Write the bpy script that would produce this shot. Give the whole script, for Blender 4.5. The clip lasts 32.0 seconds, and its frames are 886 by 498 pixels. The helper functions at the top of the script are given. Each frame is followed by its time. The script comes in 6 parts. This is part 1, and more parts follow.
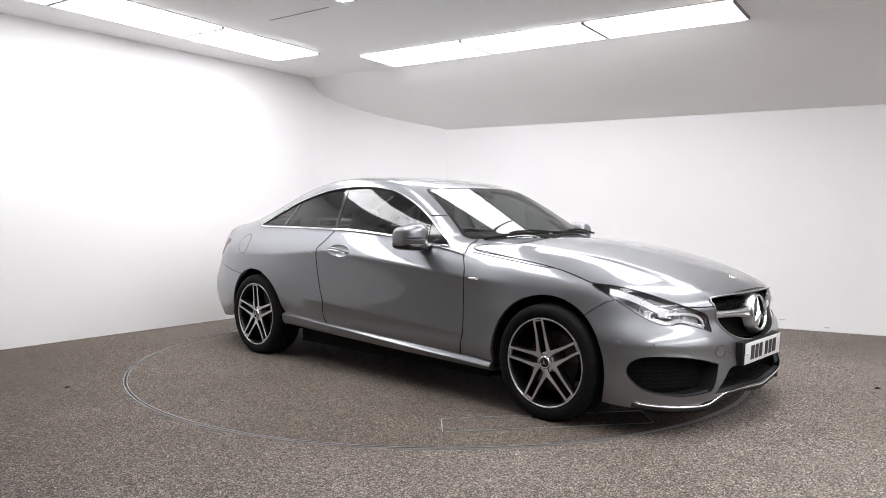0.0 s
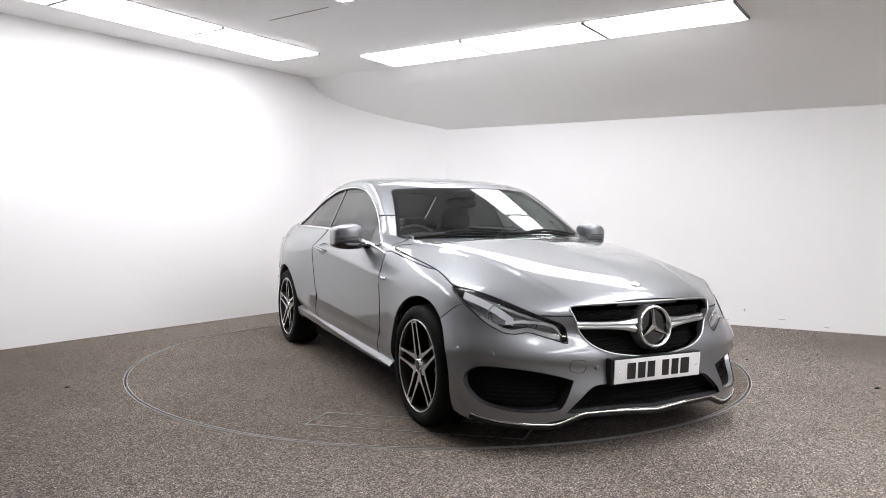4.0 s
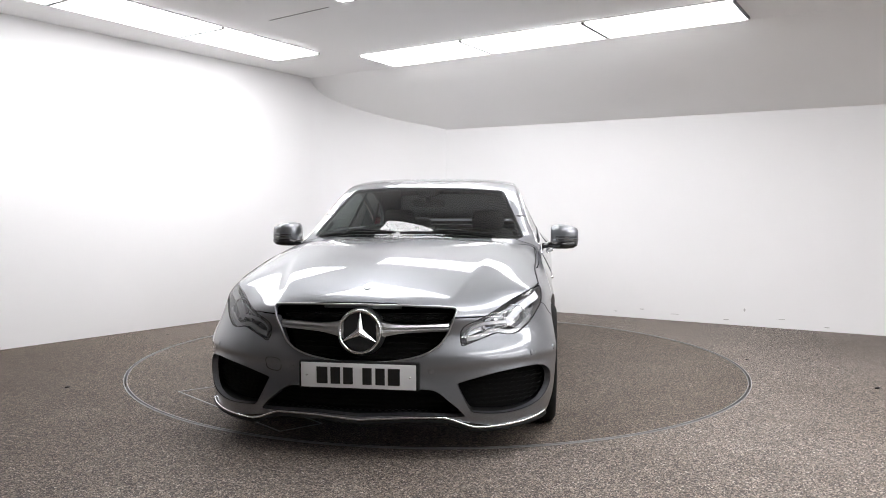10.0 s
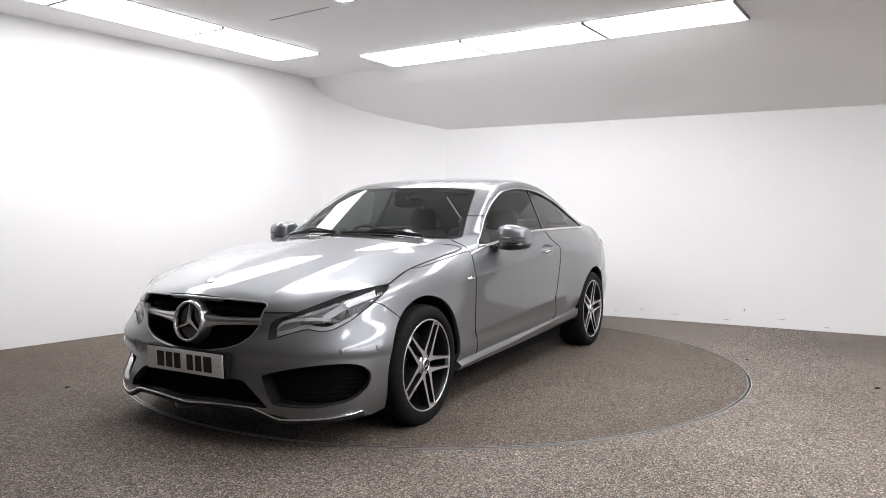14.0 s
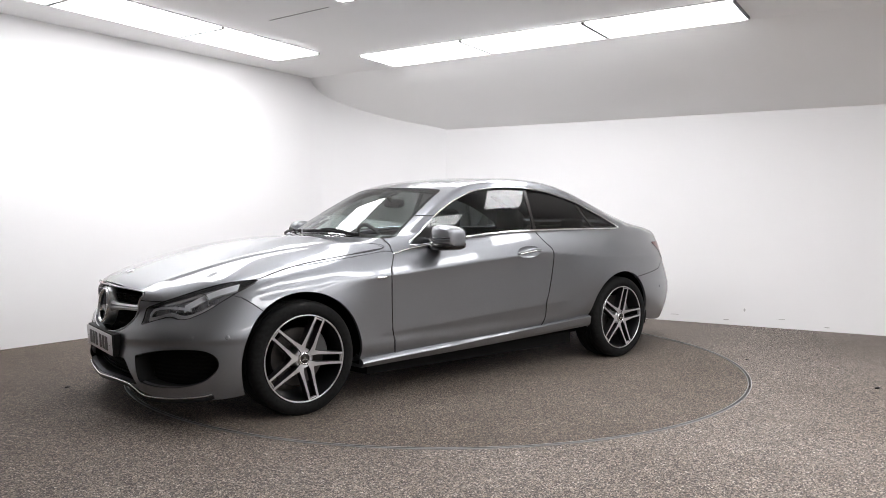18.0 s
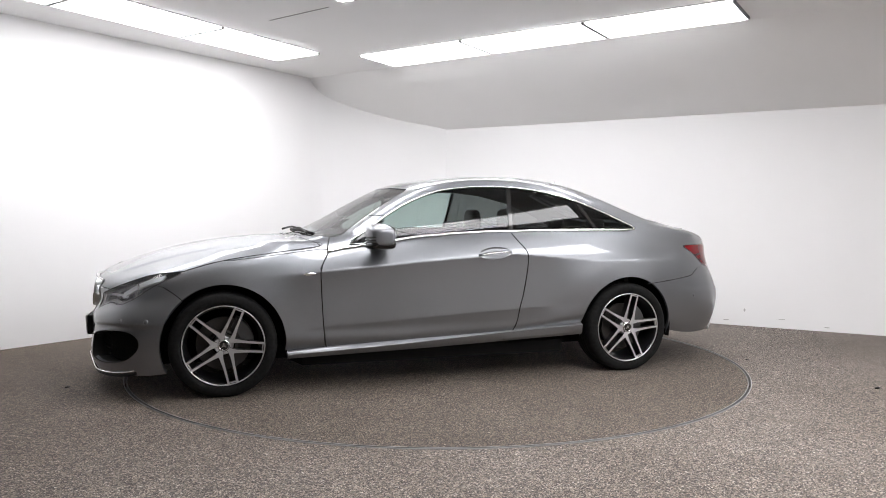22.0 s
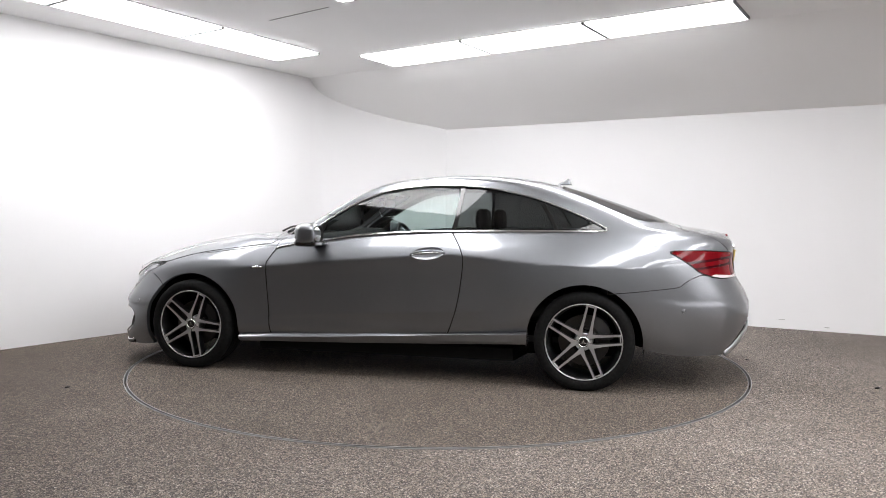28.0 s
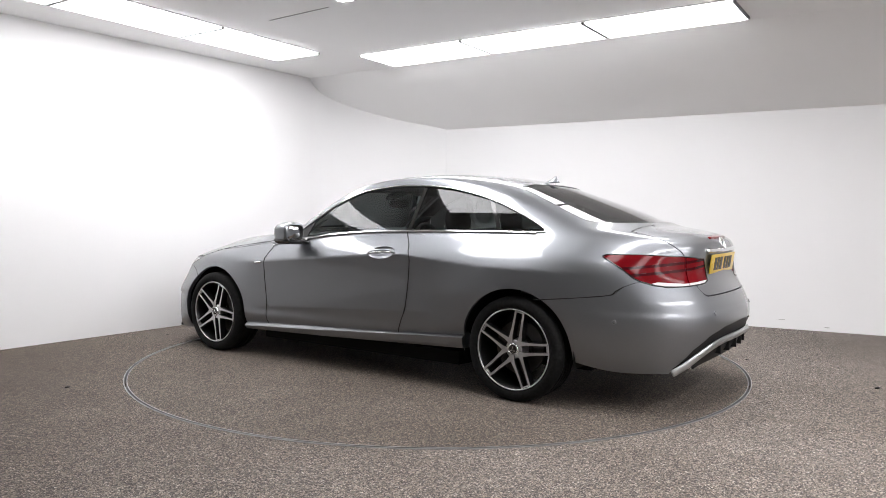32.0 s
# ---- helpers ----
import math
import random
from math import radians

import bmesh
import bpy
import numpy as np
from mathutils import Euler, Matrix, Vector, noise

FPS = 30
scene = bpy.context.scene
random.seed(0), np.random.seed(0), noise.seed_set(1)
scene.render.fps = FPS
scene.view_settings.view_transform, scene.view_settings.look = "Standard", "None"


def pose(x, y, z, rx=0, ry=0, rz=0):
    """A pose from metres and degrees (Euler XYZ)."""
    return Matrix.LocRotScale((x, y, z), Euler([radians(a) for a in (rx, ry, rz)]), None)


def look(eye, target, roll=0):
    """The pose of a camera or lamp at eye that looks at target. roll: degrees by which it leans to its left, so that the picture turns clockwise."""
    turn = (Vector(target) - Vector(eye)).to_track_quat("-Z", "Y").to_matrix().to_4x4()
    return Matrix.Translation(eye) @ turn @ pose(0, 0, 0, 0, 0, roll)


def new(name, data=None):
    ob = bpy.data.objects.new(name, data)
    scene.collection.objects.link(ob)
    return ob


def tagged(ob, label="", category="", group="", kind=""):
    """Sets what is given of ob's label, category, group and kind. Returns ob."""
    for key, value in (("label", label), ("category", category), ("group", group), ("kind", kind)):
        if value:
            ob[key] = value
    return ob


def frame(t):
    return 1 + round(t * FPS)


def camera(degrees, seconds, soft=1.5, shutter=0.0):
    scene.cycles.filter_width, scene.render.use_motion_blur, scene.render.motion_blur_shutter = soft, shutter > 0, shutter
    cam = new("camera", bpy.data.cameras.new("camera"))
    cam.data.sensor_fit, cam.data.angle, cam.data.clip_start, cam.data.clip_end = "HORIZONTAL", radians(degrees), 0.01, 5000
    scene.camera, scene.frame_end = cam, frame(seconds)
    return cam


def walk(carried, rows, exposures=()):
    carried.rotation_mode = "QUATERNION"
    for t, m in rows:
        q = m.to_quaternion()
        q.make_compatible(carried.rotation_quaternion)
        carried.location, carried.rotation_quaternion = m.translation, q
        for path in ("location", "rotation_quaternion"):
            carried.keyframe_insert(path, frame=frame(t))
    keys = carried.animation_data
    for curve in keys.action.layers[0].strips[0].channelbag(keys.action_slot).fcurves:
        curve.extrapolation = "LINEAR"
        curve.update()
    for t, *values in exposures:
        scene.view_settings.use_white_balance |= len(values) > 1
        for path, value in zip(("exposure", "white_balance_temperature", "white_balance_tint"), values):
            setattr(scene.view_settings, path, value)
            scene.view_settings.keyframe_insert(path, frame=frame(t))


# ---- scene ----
# ---------------------------------------------------------------- camera
EYE = (0.0, 0.0, 1.1075)
AXIS = (-0.031, 5.649)                      # middle of the turntable
cam = camera(62.44, 32.0, soft=0.9)
still = look(EYE, (0.0, 10.0, EYE[2] - 0.47287), roll=0.324)
walk(cam, [(0.0, still), (32.0, still)], exposures=[(0.0, -0.13), (32.0, -0.13)])

# ---------------------------------------------------------------- light
PANEL_GLOW = 11.6
world = bpy.data.worlds.new("world")
scene.world = world
world.use_nodes = True
world.node_tree.nodes["Background"].inputs["Color"].default_value = (0.8, 0.84, 0.9, 1)
world.node_tree.nodes["Background"].inputs["Strength"].default_value = 0.02


# ---------------------------------------------------------------- materials
def material(name, color=(0.5, 0.5, 0.5), rough=0.5, metal=0.0, coat=0.0, **more):
    m = bpy.data.materials.new(name)
    m.use_nodes = True
    b = m.node_tree.nodes["Principled BSDF"]
    b.inputs["Base Color"].default_value = (*color, 1)
    b.inputs["Roughness"].default_value = rough
    b.inputs["Metallic"].default_value = metal
    b.inputs["Coat Weight"].default_value = coat
    b.inputs["Coat Roughness"].default_value = more.get("coat_rough", 0.03)
    b.inputs["IOR"].default_value = more.get("ior", 1.5)
    if "spec" in more:
        b.inputs["Specular IOR Level"].default_value = more["spec"]
    return m


def node(m, kind, **values):
    n = m.node_tree.nodes.new(kind)
    for k, v in values.items():
        if k in n.inputs:
            n.inputs[k].default_value = v
    return n


def link(m, a, b):
    m.node_tree.links.new(a, b)


def coords(m, scale=1.0):
    t = node(m, "ShaderNodeTexCoord")
    mp = node(m, "ShaderNodeMapping")
    mp.inputs["Scale"].default_value = (scale, scale, scale)
    link(m, t.outputs["Object"], mp.inputs["Vector"])
    return mp.outputs["Vector"]


def ramp(m, fac, stops):
    r = m.node_tree.nodes.new("ShaderNodeValToRGB")
    e = r.color_ramp.elements
    while len(e) < len(stops):
        e.new(0.5)
    for el, (p, c) in zip(e, stops):
        el.position, el.color = p, (*c, 1) if len(c) == 3 else c
    link(m, fac, r.inputs["Fac"])
    return r.outputs["Color"]


def mix(m, fac, a, b, blend="MIX"):
    n = m.node_tree.nodes.new("ShaderNodeMix")
    n.data_type, n.blend_type = "RGBA", blend
    for sock, v in ((n.inputs[0], fac), (n.inputs[6], a), (n.inputs[7], b)):
        if isinstance(v, (int, float)):
            sock.default_value = v
        elif isinstance(v, tuple):
            sock.default_value = (*v, 1)
        else:
            link(m, v, sock)
    return n.outputs[2]


def bsdf(m):
    return m.node_tree.nodes["Principled BSDF"]


def bump(m, height, strength, distance):
    b = node(m, "ShaderNodeBump", Strength=strength, Distance=distance)
    link(m, height, b.inputs["Height"])
    link(m, b.outputs["Normal"], bsdf(m).inputs["Normal"])
    return b


def noise_tex(m, vec, scale, detail=3.0, rough=0.5):
    n = node(m, "ShaderNodeTexNoise", Scale=scale, Detail=detail, Roughness=rough)
    link(m, vec, n.inputs["Vector"])
    return n.outputs["Fac"]


def make_paint():
    m = material("grey_metallic_paint", (0.22, 0.222, 0.228), 0.44, 0.95, 1.0, coat_rough=0.005)
    bsdf(m).inputs["Coat IOR"].default_value = 1.6
    v = coords(m)
    vor = node(m, "ShaderNodeTexVoronoi", Scale=900.0)
    link(m, v, vor.inputs["Vector"])
    flake = ramp(m, vor.outputs["Color"], [(0.2, (0.196, 0.204, 0.221)), (0.9, (0.286, 0.297, 0.318))])
    broad = noise_tex(m, v, 2.5, 2)
    tone = ramp(m, broad, [(0.3, (0.95, 0.95, 0.95)), (0.7, (1.0, 1.0, 1.0))])
    link(m, mix(m, 1.0, flake, tone, "MULTIPLY"), bsdf(m).inputs["Base Color"])
    return m


def make_glass(name, tint, gloss=1.0):
    m = bpy.data.materials.new(name)
    m.use_nodes = True
    t = m.node_tree
    t.nodes.remove(t.nodes["Principled BSDF"])
    see = node(m, "ShaderNodeBsdfTransparent", Color=(*tint, 1))
    shine = node(m, "ShaderNodeBsdfGlossy", Roughness=0.0, Color=(1, 1, 1, 1))
    f = node(m, "ShaderNodeFresnel", IOR=1.55)
    k = node(m, "ShaderNodeMath")
    k.operation = "MULTIPLY"
    k.use_clamp = True
    k.inputs[1].default_value = gloss
    link(m, f.outputs["Fac"], k.inputs[0])
    mx = node(m, "ShaderNodeMixShader")
    link(m, k.outputs[0], mx.inputs[0])
    link(m, see.outputs[0], mx.inputs[1])
    link(m, shine.outputs[0], mx.inputs[2])
    link(m, mx.outputs[0], t.nodes["Material Output"].inputs["Surface"])
    return m


def make_wall(name, color):
    m = material(name, color, 0.75)
    v = coords(m)
    n1 = noise_tex(m, v, 0.7, 4)
    c = ramp(m, n1, [(0.3, tuple(x * 0.965 for x in color)), (0.7, color)])
    link(m, c, bsdf(m).inputs["Base Color"])
    fine = noise_tex(m, v, 220.0, 3)
    bump(m, fine, 0.08, 0.002)
    return m


def make_gravel(name, tint=(1, 1, 1), stain_shade=False):
    m = material(name, (0.15, 0.13, 0.12), 0.8)
    v = coords(m)
    vor = node(m, "ShaderNodeTexVoronoi", Scale=185.0)
    link(m, v, vor.inputs["Vector"])
    stones = ramp(m, vor.outputs["Color"], [(0.0, (0.008, 0.007, 0.007)), (0.35, (0.062, 0.055, 0.050)), (0.6, (0.150, 0.136, 0.124)),
                                            (0.78, (0.25, 0.22, 0.19)), (0.92, (0.40, 0.375, 0.35)), (1.0, (0.62, 0.60, 0.58))])
    vor2 = node(m, "ShaderNodeTexVoronoi", Scale=74.0)
    link(m, v, vor2.inputs["Vector"])
    patch = ramp(m, vor2.outputs["Color"], [(0.1, (0.74, 0.74, 0.75)), (0.4, (0.95, 0.90, 0.86)), (0.6, (0.96, 0.98, 0.99)), (0.85, (1.06, 1.03, 0.98)), (1.0, (1.12, 1.12, 1.12))])
    stones = mix(m, 1.0, stones, patch, "MULTIPLY")
    big = noise_tex(m, v, 0.9, 5, 0.6)
    wear = ramp(m, big, [(0.3, (0.78, 0.74, 0.7)), (0.7, (1.1, 1.08, 1.07))])
    stones = mix(m, 1.0, stones, wear, "MULTIPLY")
    stones = mix(m, 1.0, stones, tint, "MULTIPLY")
    if stain_shade:
        # broad brown dirt with the left side's weaker light painted in, broken by noise
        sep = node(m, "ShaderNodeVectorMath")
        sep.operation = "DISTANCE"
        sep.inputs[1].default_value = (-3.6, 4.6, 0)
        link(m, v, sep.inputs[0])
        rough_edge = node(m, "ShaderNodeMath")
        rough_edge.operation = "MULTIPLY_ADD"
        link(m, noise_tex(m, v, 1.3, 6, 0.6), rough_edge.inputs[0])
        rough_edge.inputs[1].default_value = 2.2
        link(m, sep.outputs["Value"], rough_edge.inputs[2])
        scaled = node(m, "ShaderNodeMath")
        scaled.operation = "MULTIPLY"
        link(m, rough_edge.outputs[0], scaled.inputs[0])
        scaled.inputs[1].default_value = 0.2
        dirt_shade = ramp(m, scaled.outputs[0], [(0.35, (0.45, 0.40, 0.355)), (0.6, (0.66, 0.62, 0.58)), (0.95, (1.0, 1.0, 1.0))])
        stones = mix(m, 1.0, stones, dirt_shade, "MULTIPLY")
    link(m, stones, bsdf(m).inputs["Base Color"])
    bump(m, vor.outputs["Distance"], 0.7, 0.004)
    return m


def make_glow(name, color, strength):
    m = bpy.data.materials.new(name)
    m.use_nodes = True
    b = bsdf(m)
    b.inputs["Base Color"].default_value = (0.9, 0.9, 0.9, 1)
    b.inputs["Emission Color"].default_value = (*color, 1)
    b.inputs["Emission Strength"].default_value = strength
    return m


def make_tyre():
    m = material("tyre_rubber", (0.012, 0.012, 0.012), 0.7, spec=0.12)
    n = noise_tex(m, coords(m), 60.0, 4)
    link(m, ramp(m, n, [(0.3, (0.007, 0.007, 0.007)), (0.7, (0.013, 0.013, 0.013))]), bsdf(m).inputs["Base Color"])
    bump(m, n, 0.15, 0.002)
    return m


PAINT = make_paint()
WALL = make_wall("white_wall_paint", (0.86, 0.857, 0.862))
BACK_WALL = make_wall("grey_wall_paint", (0.5, 0.5, 0.505))
CEIL = make_wall("white_ceiling_paint", (0.94, 0.938, 0.936))
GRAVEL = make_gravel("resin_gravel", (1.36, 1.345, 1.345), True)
GRAVEL_IN = make_gravel("resin_gravel_worn", (0.95, 0.90, 0.845))
GLOW = make_glow("light_diffuser", (1.0, 0.990, 1.010), PANEL_GLOW)
WHITE_TRIM = material("white_lamp_frame", (0.72, 0.72, 0.72), 0.5)
JOINT_TRIM = material("grey_lamp_joint", (0.2, 0.2, 0.2), 0.6)
STEEL = material("brushed_aluminium_edging", (0.42, 0.42, 0.42), 0.45, 0.8)
SCUFF = material("grey_scuff", (0.5, 0.49, 0.48), 0.8)
GROOVE = material("dark_groove", (0.01, 0.01, 0.01), 0.9)
CHROME = material("polished_chrome", (0.85, 0.86, 0.87), 0.06, 1.0)
SATIN = material("satin_silver_trim", (0.52, 0.53, 0.54), 0.3, 1.0)
BLACK = material("black_plastic", (0.014, 0.014, 0.014), 0.5, spec=0.2)
GLOSS_BLACK = material("gloss_black_plastic", (0.008, 0.008, 0.008), 0.12, 0.0, 0.5)
DARK = material("matt_black_underbody", (0.010, 0.010, 0.010), 0.9, spec=0.1)
TYRE = make_tyre()
RIM_DARK = material("dark_titanium_grey_wheel_paint", (0.010, 0.010, 0.011), 0.4, 0.2, 0.3)
RIM_CUT = material("diamond_cut_alloy", (0.58, 0.58, 0.59), 0.36, 0.8, 0.2)
BRAKE = material("worn_brake_steel", (0.07, 0.065, 0.062), 0.45, 0.8)
CAST = material("cast_brake_metal", (0.10, 0.10, 0.10), 0.5, 0.6)
SCREEN_GLASS = make_glass("windscreen_glass", (0.72, 0.78, 0.765))
SIDE_GLASS = make_glass("side_window_glass", (0.64, 0.725, 0.705), 0.8)
REAR_GLASS = make_glass("dark_privacy_glass", (0.24, 0.25, 0.25))
PRIVACY_GLASS = make_glass("tinted_privacy_glass", (0.17, 0.18, 0.18), 0.75)
LAMP_GLASS = make_glass("clear_lamp_lens", (0.93, 0.94, 0.95))
RED_LENS = material("red_lamp_lens", (0.15, 0.002, 0.005), 0.1, 0.0, 0.0, spec=0.22)
RED_LENS_DARK = material("deep_red_lamp_lens", (0.045, 0.001, 0.003), 0.1, 0.0, 0.0, spec=0.22)
CLEAR_LENS = material("white_lamp_lens", (0.75, 0.68, 0.68), 0.1, 0.0, 1.0)
LAMP_BOWL = material("lamp_reflector", (0.78, 0.79, 0.81), 0.2, 0.65)
LAMP_GREY = material("lamp_bezel_grey", (0.55, 0.55, 0.56), 0.35, 0.3)
LAMP_WHITE = material("white_lamp_guide", (0.74, 0.75, 0.77), 0.25, 0.0, 0.3)
LAMP_DARK = material("lamp_housing_grey", (0.13, 0.13, 0.135), 0.35, 0.1)
LEATHER = material("black_leather", (0.016, 0.016, 0.017), 0.45)
CABIN = material("black_cabin_plastic", (0.013, 0.013, 0.014), 0.6, spec=0.3)
ROOFLINING = material("dark_grey_headlining", (0.05, 0.05, 0.05), 0.9)
WHITE_PLATE = material("white_reflective_plate", (0.78, 0.79, 0.8), 0.35, 0.0, 0.3)
YELLOW_PLATE = material("yellow_reflective_plate", (0.72, 0.48, 0.05), 0.35, 0.0, 0.3)
PLATE_INK = material("black_plate_print", (0.01, 0.01, 0.01), 0.4)
MIRROR = material("mirror_glass", (0.9, 0.9, 0.9), 0.0, 1.0)


# ---------------------------------------------------------------- mesh helpers
CAR_X, CAR_Y = -1.1467, -0.0214            # rear axle's place on the turntable


def part(name, bm, mat, parent=None, label="", smooth=True):
    me = bpy.data.meshes.new(name)
    bm.normal_update()
    bm.to_mesh(me)
    bm.free()
    return hang(name, me, mat, parent, label, smooth)


def hang(name, me, mat, parent=None, label="", smooth=True):
    me.materials.append(mat)
    if smooth:
        me.polygons.foreach_set("use_smooth", [True] * len(me.polygons))
    ob = new(name, me)
    if parent is not None:
        ob.parent = parent
        if parent.name.startswith("coupe_car"):
            ob.location = (CAR_X, CAR_Y, 0)
    if label:
        tagged(ob, label)
    return ob


def auto_sharp(bm, degrees=35):
    bm.normal_update()
    lim = radians(degrees)
    for e in bm.edges:
        if len(e.link_faces) == 2 and e.calc_face_angle(0) > lim:
            e.smooth = False
    return bm


def add_box(bm, size, m=None, bevel=0.0, segs=2):
    r = bmesh.ops.create_cube(bm, size=1.0)
    vs = r["verts"]
    bmesh.ops.scale(bm, vec=size, verts=vs)
    if bevel:
        es = list({e for v in vs for e in v.link_edges})
        out = bmesh.ops.bevel(bm, geom=es, offset=bevel, segments=segs, affect="EDGES", profile=0.6)
        vs = list({v for f in out["faces"] for v in f.verts} | {v for v in vs if v.is_valid})
        seen = set(vs)
        todo = list(vs)
        while todo:
            for e in todo.pop().link_edges:
                for w in e.verts:
                    if w not in seen:
                        seen.add(w)
                        todo.append(w)
        vs = list(seen)
    if m is not None:
        bmesh.ops.transform(bm, matrix=m, verts=vs)
    return vs


def box(name, size, at, mat, parent=None, label="", bevel=0.0, turn=(0, 0, 0)):
    bm = bmesh.new()
    add_box(bm, size, pose(*at, *turn), bevel)
    return part(name, auto_sharp(bm, 50), mat, parent, label)


def prism(bm, outline, z0, z1):
    lo = [bm.verts.new((x, y, z0)) for x, y in outline]
    hi = [bm.verts.new((x, y, z1)) for x, y in outline]
    n = len(outline)
    bm.faces.new(list(reversed(lo)))
    bm.faces.new(hi)
    for i in range(n):
        j = (i + 1) % n
        bm.faces.new((lo[i], lo[j], hi[j], hi[i]))
    return lo + hi


def lathe(bm, profile, segs=48, axis="y", close=False):
    """Profile of (radius, along) turned round an axis."""
    rings = []
    for r, a in profile:
        ring = []
        for i in range(segs):
            t = 2 * math.pi * i / segs
            c, s = r * math.cos(t), r * math.sin(t)
            co = {"y": (c, a, s), "z": (c, s, a), "x": (a, c, s)}[axis]
            ring.append(bm.verts.new(co))
        rings.append(ring)
    pairs = list(zip(rings, rings[1:])) + ([(rings[-1], rings[0])] if close else [])
    for p, q in pairs:
        for i in range(segs):
            j = (i + 1) % segs
            bm.faces.new((p[i], p[j], q[j], q[i]))
    return rings


def tube(bm, pts, radius, segs=8, closed=False, flat=1.0, up=(0, 0, 1)):
    """A round or flattened bar along a line of points."""
    pts = [Vector(p) for p in pts]
    n = len(pts)
    rings = []
    for i, p in enumerate(pts):
        if closed:
            d = pts[(i + 1) % n] - pts[i - 1]
        else:
            d = pts[min(i + 1, n - 1)] - pts[max(i - 1, 0)]
        d.normalize()
        s = d.cross(Vector(up))
        if s.length < 1e-4:
            s = d.cross(Vector((0, 1, 0)))
        s.normalize()
        u = s.cross(d)
        rad = radius[i] if isinstance(radius, (list, tuple)) else radius
        rings.append([bm.verts.new(p + s * math.cos(2 * math.pi * k / segs) * rad + u * math.sin(2 * math.pi * k / segs) * rad * flat) for k in range(segs)])
    for i in range(n if closed else n - 1):
        a, b = rings[i], rings[(i + 1) % n]
        for k in range(segs):
            j = (k + 1) % segs
            bm.faces.new((a[k], b[k], b[j], a[j]))
    if not closed:
        bm.faces.new(list(reversed(rings[0])))
        bm.faces.new(rings[-1])
    bmesh.ops.recalc_face_normals(bm, faces=bm.faces[:])
    return bm


def smooth_line(pts, steps=6, closed=False):
    """Points on a Catmull-Rom line through pts."""
    P = [np.array(p, float) for p in pts]
    n = len(P)
    out = []
    for i in range(n if closed else n - 1):
        a, b, c, d = (P[(i - 1) % n], P[i], P[(i + 1) % n], P[(i + 2) % n]) if closed else (P[max(i - 1, 0)], P[i], P[i + 1], P[min(i + 2, n - 1)])
        for k in range(steps):
            t = k / steps
            out.append(0.5 * (2 * b + (c - a) * t + (2 * a - 5 * b + 4 * c - d) * t * t + (3 * b - a - 3 * c + d) * t ** 3))
    if not closed:
        out.append(P[-1])
    return [tuple(p) for p in out]


# ---------------------------------------------------------------- the room
CEILING = 2.685
DROP = 2.145                               # top of the wall under the sloping ceiling
THICK = 0.12
A_DIR = Vector((0.55, 0.835, 0)).normalized()     # direction of the light rows along the side wall
B_DIR = Vector((0.835, -0.55, 0)).normalized()


def wall_strip(name, plan, heights, label, mat=None):
    """A standing wall of some thickness along plan points; the room lies on its right."""
    bm = bmesh.new()
    rows = []
    n = len(plan)
    for i, ((x, y), h) in enumerate(zip(plan, heights)):
        a, b = Vector(plan[max(i - 1, 0)]), Vector(plan[min(i + 1, n - 1)])
        d = (b - a).normalized()
        ox, oy = -d.y * THICK, d.x * THICK
        rows.append([bm.verts.new(c) for c in ((x, y, 0), (x, y, h), (x + ox, y + oy, h), (x + ox, y + oy, 0))])
    for p, q in zip(rows, rows[1:]):
        for k in range(4):
            j = (k + 1) % 4
            bm.faces.new((p[k], q[k], q[j], p[j]))
    bm.faces.new(rows[0])
    bm.faces.new(list(reversed(rows[-1])))
    bmesh.ops.recalc_face_normals(bm, faces=bm.faces[:])
    ob = part(name, auto_sharp(bm, 25), mat or WALL)
    return tagged(ob, label, "wall", kind="structure")


def left_x(y):
    return 0.721 * y - 7.752


def right_y(x):
    return -0.5528 * x + 9.037


corner = smooth_line([(-1.56, 8.59), (-1.40, 8.755), (-1.05, 8.89), (-0.54, 9.015), (0.03, 9.02)], 5)
drop_h = [CEILING - (CEILING - DROP) * k for k in np.linspace(0, 1, len(corner)) ** 0.8]
left_end = (left_x(-2.2), -2.2)
right_end = (7.4, right_y(7.4))
wall_strip("wall_west", [left_end, (left_x(2.0), 2.0), (-1.56, 8.59)], [CEILING] * 3, "smooth white painted side wall of the photo studio")
wall_strip("wall_corner", corner, drop_h, "white curved wall rounding the corner of the studio")
wall_strip("wall_north", [(0.03, 9.02), (3.0, right_y(3.0)), right_end], [DROP] * 3, "white wall under the sloping ceiling, scuffed at its foot")
back = (right_end[0] - 5.2, right_end[1] - 9.0)
wall_strip("wall_east", [right_end, back], [CEILING] * 2, "plain white wall closing the studio")
wall_strip("wall_south", [back, left_end], [CEILING] * 2, "plain grey wall behind the camera", BACK_WALL)

# flat ceiling, then the sloping part down to the low wall
crease = [(-1.56, 8.59), (2.45, 5.97), (6.6, 3.26)]
bm = bmesh.new()
flat = [left_end, (-1.56, 8.59), (2.45, 5.97), (6.6, 3.26), (7.0, 3.4), back]
lo = [bm.verts.new((x, y, CEILING)) for x, y in flat]
hi = [bm.verts.new((x, y, CEILING + 0.1)) for x, y in flat]
bm.faces.new(lo)
bm.faces.new(list(reversed(hi)))
for i in range(6):
    j = (i + 1) % 6
    bm.faces.new((lo[i], hi[i], hi[j], lo[j]))
bmesh.ops.recalc_face_normals(bm, faces=bm.faces[:])
tagged(part("ceiling", bm, CEIL, smooth=False), "flat white painted ceiling carrying panel lights", "ceiling", kind="structure")

